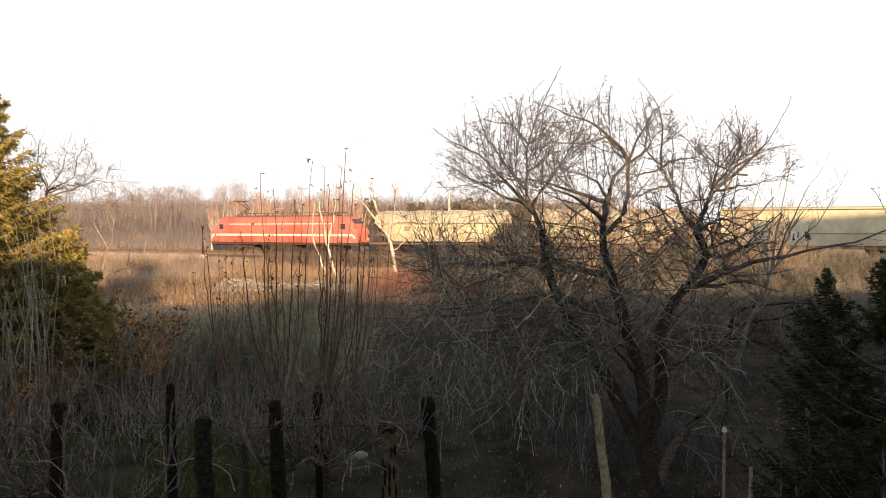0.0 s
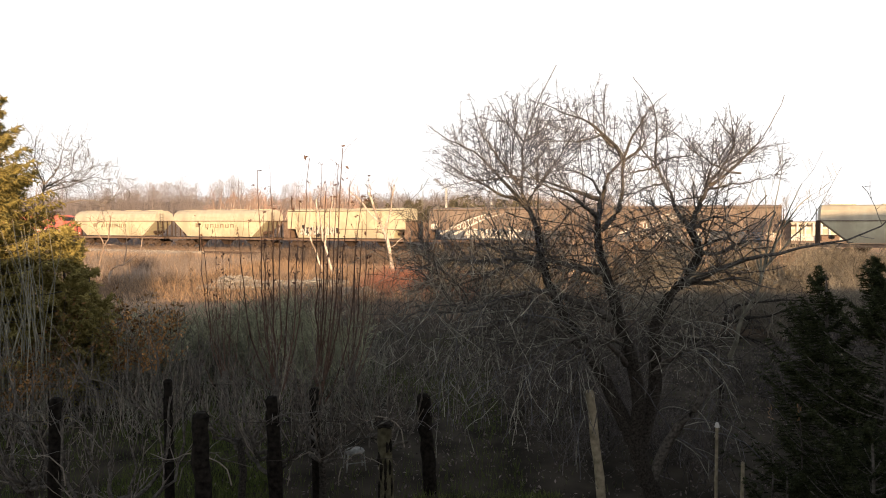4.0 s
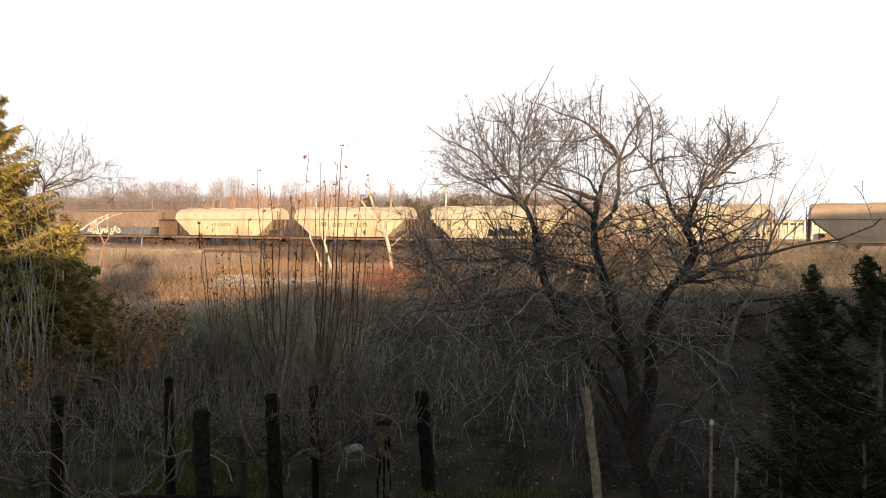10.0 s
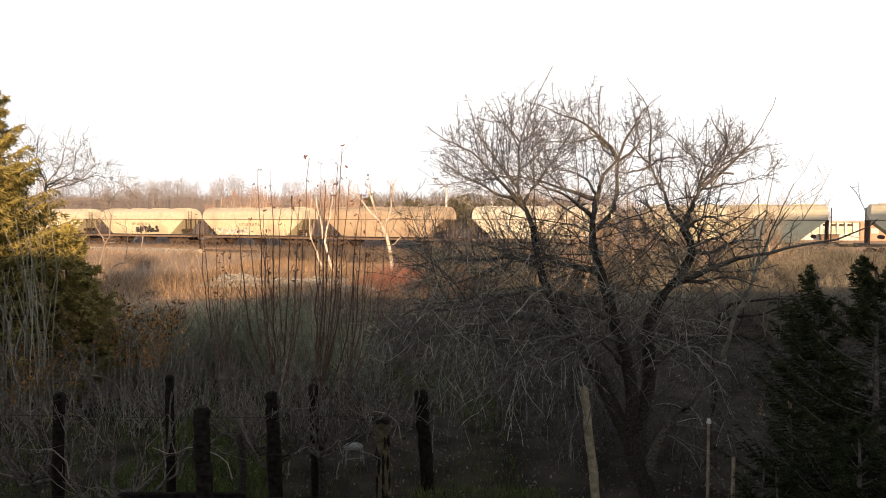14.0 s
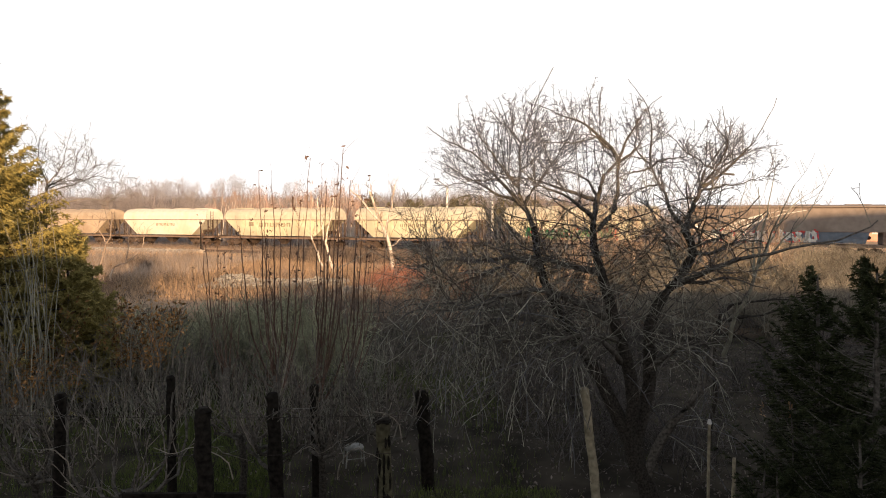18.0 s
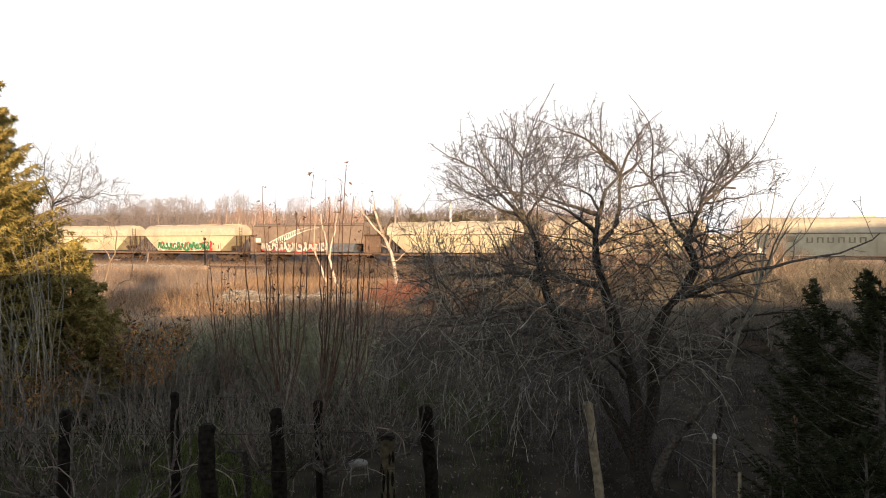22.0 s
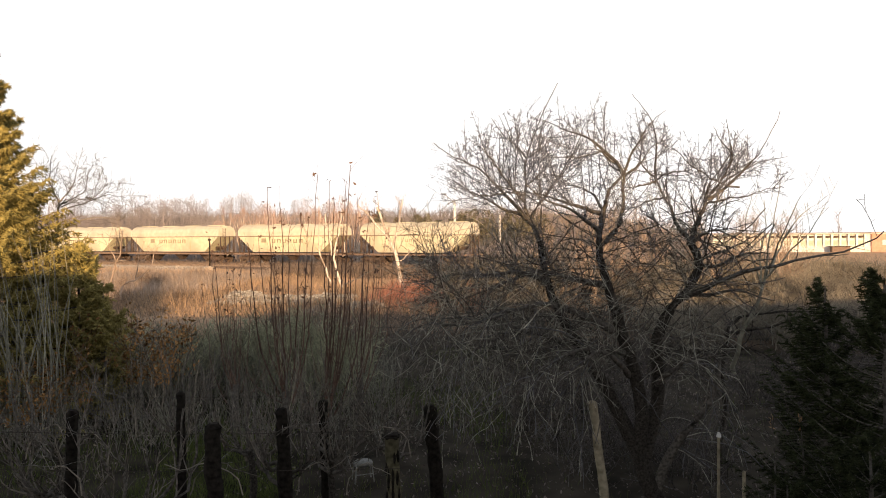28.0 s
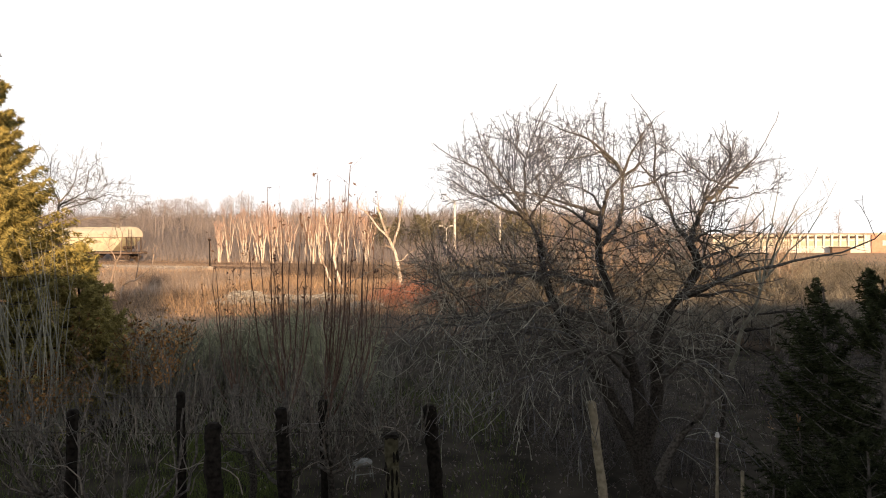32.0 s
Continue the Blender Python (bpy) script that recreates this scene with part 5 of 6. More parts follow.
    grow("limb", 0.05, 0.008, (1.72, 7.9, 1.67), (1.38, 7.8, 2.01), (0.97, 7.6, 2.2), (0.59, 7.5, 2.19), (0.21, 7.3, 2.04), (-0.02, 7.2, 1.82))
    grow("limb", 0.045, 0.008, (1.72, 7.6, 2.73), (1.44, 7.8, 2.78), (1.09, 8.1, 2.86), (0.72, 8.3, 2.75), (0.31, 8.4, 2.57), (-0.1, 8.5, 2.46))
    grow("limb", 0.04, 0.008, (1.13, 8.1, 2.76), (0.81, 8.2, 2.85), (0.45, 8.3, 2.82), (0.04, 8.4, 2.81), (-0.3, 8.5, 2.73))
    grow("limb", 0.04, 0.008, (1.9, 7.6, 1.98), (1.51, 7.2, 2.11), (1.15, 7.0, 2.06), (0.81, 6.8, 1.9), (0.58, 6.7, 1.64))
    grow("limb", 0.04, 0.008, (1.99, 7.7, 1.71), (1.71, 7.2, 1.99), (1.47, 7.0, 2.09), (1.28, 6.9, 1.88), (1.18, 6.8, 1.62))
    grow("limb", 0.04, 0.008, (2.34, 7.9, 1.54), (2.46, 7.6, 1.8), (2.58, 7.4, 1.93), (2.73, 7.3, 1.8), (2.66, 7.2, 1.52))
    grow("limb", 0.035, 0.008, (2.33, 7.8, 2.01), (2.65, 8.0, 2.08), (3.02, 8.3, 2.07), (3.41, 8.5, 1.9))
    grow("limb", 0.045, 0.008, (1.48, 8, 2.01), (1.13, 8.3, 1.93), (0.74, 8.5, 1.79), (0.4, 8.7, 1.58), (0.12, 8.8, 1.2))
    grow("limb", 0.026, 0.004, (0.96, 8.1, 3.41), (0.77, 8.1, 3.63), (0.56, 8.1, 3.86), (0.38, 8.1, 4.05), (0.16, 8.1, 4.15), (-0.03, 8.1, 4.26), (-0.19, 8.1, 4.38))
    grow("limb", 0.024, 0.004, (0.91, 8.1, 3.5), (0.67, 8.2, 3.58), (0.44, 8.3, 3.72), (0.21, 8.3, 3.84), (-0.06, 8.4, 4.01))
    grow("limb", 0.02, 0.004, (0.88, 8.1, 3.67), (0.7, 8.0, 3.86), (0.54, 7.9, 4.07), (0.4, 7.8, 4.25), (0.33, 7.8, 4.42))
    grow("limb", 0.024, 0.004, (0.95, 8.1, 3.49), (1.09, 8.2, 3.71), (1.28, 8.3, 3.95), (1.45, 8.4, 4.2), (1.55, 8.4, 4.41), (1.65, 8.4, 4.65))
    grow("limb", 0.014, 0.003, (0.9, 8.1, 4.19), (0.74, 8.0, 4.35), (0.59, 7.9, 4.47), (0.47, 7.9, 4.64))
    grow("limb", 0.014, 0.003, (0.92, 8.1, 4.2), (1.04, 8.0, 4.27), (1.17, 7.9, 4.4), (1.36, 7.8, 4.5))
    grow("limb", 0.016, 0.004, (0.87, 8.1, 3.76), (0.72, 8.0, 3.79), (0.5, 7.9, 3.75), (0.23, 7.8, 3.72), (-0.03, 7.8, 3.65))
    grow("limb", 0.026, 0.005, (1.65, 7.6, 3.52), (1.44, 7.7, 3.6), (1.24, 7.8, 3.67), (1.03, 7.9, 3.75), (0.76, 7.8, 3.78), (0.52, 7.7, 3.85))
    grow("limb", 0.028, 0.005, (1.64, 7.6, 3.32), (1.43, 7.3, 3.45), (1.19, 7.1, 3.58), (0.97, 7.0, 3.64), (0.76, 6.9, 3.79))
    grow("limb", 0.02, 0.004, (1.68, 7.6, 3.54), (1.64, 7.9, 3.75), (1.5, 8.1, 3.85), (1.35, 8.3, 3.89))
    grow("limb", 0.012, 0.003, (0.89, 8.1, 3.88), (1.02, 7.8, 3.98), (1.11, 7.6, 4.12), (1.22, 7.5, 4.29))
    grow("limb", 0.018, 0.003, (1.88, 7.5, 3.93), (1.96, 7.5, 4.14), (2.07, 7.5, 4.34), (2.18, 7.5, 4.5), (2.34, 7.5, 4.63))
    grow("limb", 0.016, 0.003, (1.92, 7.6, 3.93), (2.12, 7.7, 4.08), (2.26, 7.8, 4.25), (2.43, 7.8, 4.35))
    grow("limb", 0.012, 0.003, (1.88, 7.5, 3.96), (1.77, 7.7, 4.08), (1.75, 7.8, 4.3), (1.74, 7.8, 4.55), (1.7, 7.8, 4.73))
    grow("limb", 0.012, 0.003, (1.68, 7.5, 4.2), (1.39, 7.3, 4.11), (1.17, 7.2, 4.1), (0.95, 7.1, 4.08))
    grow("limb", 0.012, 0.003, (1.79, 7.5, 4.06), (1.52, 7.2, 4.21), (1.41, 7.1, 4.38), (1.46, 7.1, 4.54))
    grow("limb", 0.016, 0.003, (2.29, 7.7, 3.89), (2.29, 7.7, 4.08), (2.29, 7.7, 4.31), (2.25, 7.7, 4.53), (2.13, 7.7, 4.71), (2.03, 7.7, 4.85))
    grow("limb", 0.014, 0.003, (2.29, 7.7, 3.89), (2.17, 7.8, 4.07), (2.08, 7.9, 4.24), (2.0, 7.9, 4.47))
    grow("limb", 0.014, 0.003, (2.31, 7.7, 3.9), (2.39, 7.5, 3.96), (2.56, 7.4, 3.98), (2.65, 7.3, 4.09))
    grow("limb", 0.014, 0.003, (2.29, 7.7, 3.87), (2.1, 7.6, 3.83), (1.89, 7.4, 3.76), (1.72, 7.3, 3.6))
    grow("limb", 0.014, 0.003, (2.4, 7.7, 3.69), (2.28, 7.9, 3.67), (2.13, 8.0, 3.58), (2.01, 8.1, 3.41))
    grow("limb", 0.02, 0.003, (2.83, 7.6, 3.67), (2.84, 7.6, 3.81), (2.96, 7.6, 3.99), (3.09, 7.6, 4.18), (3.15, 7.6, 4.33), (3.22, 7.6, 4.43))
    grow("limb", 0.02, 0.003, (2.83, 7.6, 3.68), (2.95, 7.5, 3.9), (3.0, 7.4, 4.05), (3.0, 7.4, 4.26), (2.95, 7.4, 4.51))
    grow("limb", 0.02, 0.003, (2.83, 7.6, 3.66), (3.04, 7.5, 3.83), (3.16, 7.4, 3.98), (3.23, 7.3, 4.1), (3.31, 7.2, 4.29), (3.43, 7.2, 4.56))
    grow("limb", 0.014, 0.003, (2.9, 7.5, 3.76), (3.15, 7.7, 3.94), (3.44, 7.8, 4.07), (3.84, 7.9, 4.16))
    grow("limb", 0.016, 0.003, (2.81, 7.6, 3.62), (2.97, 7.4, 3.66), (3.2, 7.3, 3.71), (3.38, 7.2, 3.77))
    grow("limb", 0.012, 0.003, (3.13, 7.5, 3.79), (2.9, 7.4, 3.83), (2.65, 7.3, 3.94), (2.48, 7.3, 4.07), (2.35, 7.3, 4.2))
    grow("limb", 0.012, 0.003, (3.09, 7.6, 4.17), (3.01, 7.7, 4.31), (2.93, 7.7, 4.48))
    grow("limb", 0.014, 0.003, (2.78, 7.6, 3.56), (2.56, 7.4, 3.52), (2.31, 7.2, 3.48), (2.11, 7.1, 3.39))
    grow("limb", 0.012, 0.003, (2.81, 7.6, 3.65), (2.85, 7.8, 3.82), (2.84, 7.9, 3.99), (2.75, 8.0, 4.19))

    P = np.array([p for p, _ in hi + lo])
    R = np.array([r for _, r in hi + lo])

    def inside(g, grow=1.0):
        """Draws in what reaches past the outline of the crown."""
        p, r = g
        tip, foot = p[:, -1], p[:, 0]
        cap = np.interp(tip[:, 0] * 7.8 / tip[:, 1], [-0.25, 0.1, 0.41, 0.6, 0.85, 1.14, 1.36, 1.73, 2.05, 2.36, 2.55, 2.76, 2.93, 3.13, 3.31, 3.53, 3.76, 4.02],
                        [4.35, 4.41, 4.6, 4.68, 4.74, 4.79, 4.66, 4.73, 4.68, 4.66, 4.48, 4.2, 4.45, 4.55, 4.43, 4.32, 4.17, 3.73])
        cap = 3.3 + (cap * grow - 3.3) * tip[:, 1] / 7.8 + rng.normal(-0.08, 0.14, len(cap))
        f = np.where(tip[:, 2] > cap, np.clip((cap - foot[:, 2]) / np.maximum(tip[:, 2] - foot[:, 2], 0.05), 0.12, 1), 1)[:, None, None]
        ok = f[:, 0, 0] > 0.3
        return (p[:, :1] + (p - p[:, :1]) * f)[ok], r[ok]

    def zone(g, z0, z1, side=0.3):
        b = g[0][:, 0]
        m = (b[:, 2] > z0) & (b[:, 2] <= z1)
        # the long low limb to one side bears little
        m &= ~((b[:, 0] > 2.85) & (b[:, 2] < 3.55)) | (rng.random(len(b)) < side * (0.45 if z1 < 4 else 0.12))
        return g[0][m], g[1][m]

    def pick(g, n, r0, r1):
        some = rng.permutation(len(g[0]))[:n]
        return g[0][some], np.clip(g[1][some], r0, r1)

    # crown: straight shoots fanning outwards and up from the limbs
    o = inside(zone(spawn(P, R, 30, (0.35, 1.0), 0.85, 0.22, k=8, start=0.15, thin=0.6, curl=0.05, taper=0.5, keep=0.8, per=1.6), 2.7, 9))
    o = pick(o, 300, 0.0024, 0.0046)
    for p, r in zip(*o):
        part("shoot", tubes("shoot", [(p[None], r[None])], MIDTWIG, 5), t)
    # middle: crossing branches in all directions
    m = zone(spawn(P, R, 60, (0.4, 1.1), 1.2, 0.0, k=9, start=0.08, thin=0.5, curl=0.12, keep=0.45, per=3.0), 1.7, 3.3, 0.4)
    m = pick(m, 270, 0.0034, 0.0065)
    for p, r in zip(*m):
        part("branch", tubes("branch", [(p[None], r[None])], BARK, 5), t)
    # fine twigs of the crown, with short spurs
    top = np.concatenate([resample_all(P[:, 3:], 8), o[0]])
    topr = np.concatenate([resample_all(R[:, 3:, None], 8)[..., 0], o[1]])
    a = zone(spawn(top, topr, 24, (0.1, 0.45), 0.9, 0.14, k=5, start=0.0, thin=0.45, curl=0.06, taper=0.4, per=1.75), 2.75, 9, 0.4)
    a = inside((a[0], np.clip(a[1], 0.002, 0.003)))
    b = spawn(*a, 5, (0.02, 0.08), 0.9, 0.1, k=3, thin=0.95, curl=0.1, per=0.45)
    part("crown", tubes("crown", [a, (b[0], np.maximum(b[1], 0.0024))], CROWNTWIG), t, kind="stuff")
    c = spawn(*o, 14, (0.015, 0.05), 1.0, 0.05, k=2, thin=0.9)
    part("spur", tubes("spur", [(c[0], np.maximum(c[1], 0.0028))], MIDTWIG), t, kind="stuff")
    # inner twigs, dark, crossing
    mm = np.concatenate([resample_all(P[:, 2:], 9), m[0]])
    mr = np.concatenate([resample_all(R[:, 2:, None], 9)[..., 0], m[1]])
    e = zone(spawn(mm, mr, 20, (0.2, 0.7), 1.1, 0.04, k=6, start=0.05, thin=0.5, curl=0.12, keep=0.45, per=2.6), 1.9, 3.45, 0.5)
    e = (e[0], np.clip(e[1], 0.0032, 0.0052))
    f = spawn(*e, 3, (0.05, 0.22), 0.9, 0.05, k=3, thin=0.8, curl=0.1)
    for w, mt in enumerate((BARK, HANGTWIG)):
        part("inner_twig", tubes("inner_twig", [(e[0][w::2], e[1][w::2]), (f[0][w::2], np.maximum(f[1][w::2], 0.0026))], mt), t, kind="stuff")
    # hanging twigs below, arching over and down, some pale
    low = P[:, 3:][P[:, -1, 2] < 2.9]
    lowr = R[:, 3:][P[:, -1, 2] < 2.9]
    d = zone(spawn(low, lowr, 28, (0.35, 0.95), 0.9, -0.32, k=9, start=0.0, thin=0.4, curl=0.1, keep=0.9, per=1.9), 0.8, 2.75, 0)
    d = (d[0], np.clip(d[1], 0.0042, 0.0065))
    g = spawn(*d, 4, (0.1, 0.4), 0.8, -0.35, k=6, thin=0.8, curl=0.1, per=0.8)
    g = (g[0], np.maximum(g[1], 0.0032))
    for w, (mt, name) in enumerate(((BARK, "drooping_twig"), (HANGTWIG, "hanging_twig"), (MIDTWIG, "drooping_twig"))):
        part(name, tubes(name, [(d[0][w::3], d[1][w::3]), (g[0][w::3], g[1][w::3])], mt), t, kind="stuff")
    tips = a[0][rng.choice(len(a[0]), 1500), -1]
    part("bud_growth", leaves("bud_growth", tips, rng.uniform(0.007, 0.014, 1500), CROWNTWIG), t, kind="stuff")
    return tagged(t, "old bare fruit tree with dense hanging twigs", "fruit tree")


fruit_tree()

# dark dead tree beyond it, and a broom of pale shoots
limbed_tree("dead_tree", [
    (0.035, 0.02, [(3.51, 9, 0.25), (3.53, 9, 1.0), (3.56, 9, 1.67), (3.62, 9, 2.1)]), (0.03, 0.008, [(3.57, 9, 1.96), (3.64, 8.8, 2.02), (3.94, 8.6, 2.12), (4.26, 8.4, 2.27)]), (0.025, 0.008, [(3.56, 9, 1.82), (3.72, 8.9, 1.82), (3.89, 8.7, 1.79), (4.09, 8.6, 1.66)]), (0.025, 0.008, [(3.6, 9, 2.07), (3.79, 9, 2.2), (4.16, 9, 2.26), (4.56, 9, 2.26)]), (0.025, 0.008, [(3.55, 9, 1.59), (3.43, 9.2, 1.71), (3.16, 9.3, 1.72)]),
], OLDBARK, DARKTWIG, "small dark dead tree with level branches", (6, 3), (0.15, 0.5), 0.0, 0.2, 0.004)
limbed_tree("young_tree", [
    (0.03, 0.014, [(3.28, 8, 1.65), (3.37, 8, 2.11), (3.53, 8, 2.47), (3.67, 8, 2.8)]), (0.014, 0.004, [(3.65, 8, 2.77), (3.76, 8, 3.09), (3.9, 8, 3.42), (4.04, 8, 3.71)]), (0.014, 0.004, [(3.69, 8, 2.83), (3.87, 8.1, 3.16), (4.1, 8.2, 3.45), (4.26, 8.2, 3.59)]), (0.013, 0.004, [(3.62, 8, 2.7), (3.62, 7.9, 3.1), (3.69, 7.9, 3.45), (3.76, 7.9, 3.86)]), (0.013, 0.004, [(3.59, 8, 2.64), (3.63, 8.1, 3.02), (3.73, 8.2, 3.35), (3.71, 8.2, 3.69)]), (0.013, 0.004, [(3.65, 8, 2.77), (3.78, 7.8, 3.04), (3.98, 7.7, 3.29), (4.13, 7.7, 3.54)]), (0.012, 0.003, [(3.61, 8, 2.67), (3.47, 8, 3.03), (3.41, 8, 3.42), (3.49, 8, 3.74)]),
], GREYTWIG, GREYTWIG, "young tree with a broom of upright grey shoots", (5, 3), (0.15, 0.45), 0.45, 0.06, 0.0024)


# ---- coppiced shoots in the middle of the garden ----
def coppice(base, stool, tops, label, r=0.014):
    t = new("coppiced_tree")
    part("trunk", tubes("trunk", [(resample([base, stool], 6, 0.015)[None], np.linspace(0.075, 0.055, 6)[None])], BARK, 8), t)
    ps = []
    more = [np.array(stool) + np.array([rng.normal(0, 0.38), rng.normal(0, 0.3), rng.uniform(1.0, 2.15)]) for _ in range(8)]
    for x in list(tops) + more:
        tip = np.array(x)
        p0 = np.array(stool) + np.array([(tip[0] - stool[0]) * rng.uniform(0.02, 0.3), rng.normal(0, 0.06), rng.uniform(-0.3, 0.1)])
        mid = p0 + (tip - p0) * 0.3 + np.array([(tip[0] - p0[0]) * 0.3, 0, -0.02])
        ps.append(resample([p0, mid, p0 + (tip - p0) * 0.65 + np.array([(tip[0] - p0[0]) * 0.14, 0, 0]), tip], 10, 0.012))
    ps = np.array(ps)
    rr = rng.uniform(0.7, 1.3, (len(ps), 1)) * np.where(np.arange(len(ps)) < len(tops), r, r * 0.62)[:, None] * np.linspace(1, 0.3, 10)[None]
    for p, q in zip(ps, rr):
        part("shoot", tubes("shoot", [(p[None], q[None])], SHOOT, 5), t)
    a = spawn(ps, rr, 9, (0.1, 0.45), 0.6, 0.4, k=4, thin=0.45, start=0.2)
    part("twig_growth", tubes("twig_growth", [a], SHOOT), t, kind="stuff")
    c = np.concatenate([ps[:, -1], ps[:, -2]]) + rng.normal(0, 0.03, (len(ps) * 2, 3))
    part("withered_leaves", leaves("withered_leaves", np.concatenate([c, c + rng.normal(0, 0.04, c.shape)]), rng.uniform(0.02, 0.045, len(c) * 2), SHOOT), t)
    return tagged(t, label, "coppiced tree")


coppice((-2.48, 10.30, -0.19), (-2.55, 10.50, 0.92), [(-3.13, 10.60, 3.20), (-2.93, 10.50, 3.28), (-2.76, 10.40, 4.04), (-2.73, 10.60, 3.37), (-2.60, 10.50, 3.79), (-2.42, 10.40, 3.45), (-2.31, 10.60, 3.67), (-2.16, 10.50, 3.54), (-2.01, 10.50, 4.22)], "coppiced tree with long upright reddish shoots")
coppice((-1.85, 10.00, -0.17), (-1.91, 10.20, 0.86), [(-1.82, 10.40, 4.12), (-1.73, 10.30, 3.80), (-1.58, 10.50, 4.13), (-1.50, 10.40, 4.36), (-1.38, 10.30, 3.88), (-1.19, 10.20, 3.66), (-1.85, 10.10, 3.45), (-1.67, 10.40, 3.62)], "coppiced tree with long upright reddish shoots")
coppice((-1.44, 11.00, -0.43), (-1.48, 11.00, 1.03), [(-1.19, 11.00, 3.86), (-1.29, 11.00, 3.28), (-1.04, 11.00, 3.37), (-0.82, 11.00, 3.82), (-1.39, 11.00, 3.19), (-1.56, 11.00, 3.01)], "coppiced tree with long upright reddish shoots", 0.011)
coppice((-3.68, 11.50, -0.60), (-3.62, 11.50, 0.83), [(-4.03, 11.50, 3.28), (-3.96, 11.50, 2.91), (-3.77, 11.50, 3.19), (-3.64, 11.50, 2.81), (-3.50, 11.50, 3.00), (-3.31, 11.50, 2.91)], "coppiced tree with upright shoots", 0.011)

# ---- shaded undergrowth ----
mossy = mat("mossy_twig", (0.253, 0.264, 0.176), (0.44, 0.44, 0.308), 10, 0.9, 0, spread=(0.25, 1.75), spec=0.06)
for i in range(7):
    put_shrub("mossy_bush", shrub_mesh("mossy_bush", 1.6, 2.6, 46, mossy, (7, 5), 0.2, 0.2, 2.2), pose(-5.9 + i * 0.52, 15.6 + rng.uniform(-0.8, 0.8), -0.05) @ Matrix.Scale(rng.uniform(0.95, 1.2), 4), "dense grey-green mossy bush at the garden's end", "mossy bushes", "bush")

PALESTEM = mat("pale_stem", (0.09, 0.086, 0.074), (0.27, 0.258, 0.22), 14, 0.85, 0, spread=(0.05, 1.95), spec=0.06)
grey = [shrub_mesh("grey_shrub", 2.0, 2.6, 12, PALESTEM, (5, 3), 0.25, 0.2, 1.9) for _ in range(4)]
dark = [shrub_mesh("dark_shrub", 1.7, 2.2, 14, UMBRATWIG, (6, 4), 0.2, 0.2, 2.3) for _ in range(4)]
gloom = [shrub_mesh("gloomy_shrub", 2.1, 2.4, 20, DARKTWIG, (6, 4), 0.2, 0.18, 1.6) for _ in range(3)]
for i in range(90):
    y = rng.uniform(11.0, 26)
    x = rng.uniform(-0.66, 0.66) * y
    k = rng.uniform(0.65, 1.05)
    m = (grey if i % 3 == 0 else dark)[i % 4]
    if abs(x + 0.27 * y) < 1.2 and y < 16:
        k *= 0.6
    # darker twigs here stand in for the deep shade around the fruit tree
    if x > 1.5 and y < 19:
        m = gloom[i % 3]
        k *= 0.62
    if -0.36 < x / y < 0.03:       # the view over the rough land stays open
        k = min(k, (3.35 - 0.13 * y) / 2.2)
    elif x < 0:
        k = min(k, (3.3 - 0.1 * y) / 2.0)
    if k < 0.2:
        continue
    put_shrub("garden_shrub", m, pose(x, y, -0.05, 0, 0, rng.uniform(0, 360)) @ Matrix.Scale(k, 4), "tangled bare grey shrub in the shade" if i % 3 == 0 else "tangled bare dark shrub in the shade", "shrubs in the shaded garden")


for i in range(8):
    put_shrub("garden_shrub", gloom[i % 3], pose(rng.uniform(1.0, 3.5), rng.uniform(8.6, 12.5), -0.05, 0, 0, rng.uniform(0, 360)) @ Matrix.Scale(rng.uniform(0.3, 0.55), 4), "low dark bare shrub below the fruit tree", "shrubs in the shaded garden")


def leafy_shrub(base, h, spread, stems, label, n=420):
    s = new("leafy_shrub")
    s.matrix_world = Matrix.Translation(base)
    me = shrub_mesh("stems", h, spread, stems, TWIG, (4, 2), 0.5, 0.1)
    part("stem_growth", me[0], s, kind="stuff")
    part("twig_growth", me[1], s, kind="stuff")
    me = me[1]
    co = np.zeros(len(me.vertices) * 3)
    me.vertices.foreach_get("co", co)
    co = co.reshape(-1, 3)
    co = co[co[:, 2] > h * 0.35]
    pick = co[rng.choice(len(co), n)]
    part("withered_leaves", leaves("withered_leaves", pick + rng.normal(0, 0.05, pick.shape), rng.uniform(0.022, 0.055, n), DRYLEAF), s)
    return tagged(s, label, "shrub")


leafy_shrub((-5.65, 12.2, 0), 2.15, 0.9, 13, "upright shrub with withered orange-brown leaves", 800)
leafy_shrub((-5.1, 12.4, 0), 1.85, 0.8, 14, "upright shrub with withered orange-brown leaves", 600)
leafy_shrub((-6.9, 12.0, 0), 1.5, 1.5, 22, "low shrub with withered orange-brown leaves", 600)
leafy_shrub((-7.0, 11.0, 0), 1.2, 1.6, 18, "low shrub with withered tan leaves", 500)

thicket("garden_stems", 1900, (-9, -1.2), lambda x, u: 10.5 + u * 6, (0.4, 1.4), 0.0055, GREYTWIG, "thin grey dead stems in the shaded garden", 0.32)
nsp = 4200
sp = np.stack([rng.uniform(-9, 7, nsp), rng.uniform(8, 20, nsp), rng.uniform(0.3, 2.0, nsp)], 1)
tagged(new("pale_leaf_remnants", leaves("pale_leaf_remnants", sp, rng.uniform(0.008, 0.026, nsp), PALEWOOD)), "pale shrivelled leaf remnants caught in the twigs", "leaves", kind="stuff")
# long pale whips before the conifer
wh = new("willow_whips")
n = 80
b0 = np.stack([rng.uniform(-8.2, -6.6, n), rng.uniform(10.8, 12.2, n), rng.uniform(0.6, 1.2, n)], 1)
tp = b0 + np.stack([rng.normal(-0.15, 0.3, n), rng.normal(0, 0.2, n), rng.uniform(0.9, 2.5, n)], 1)
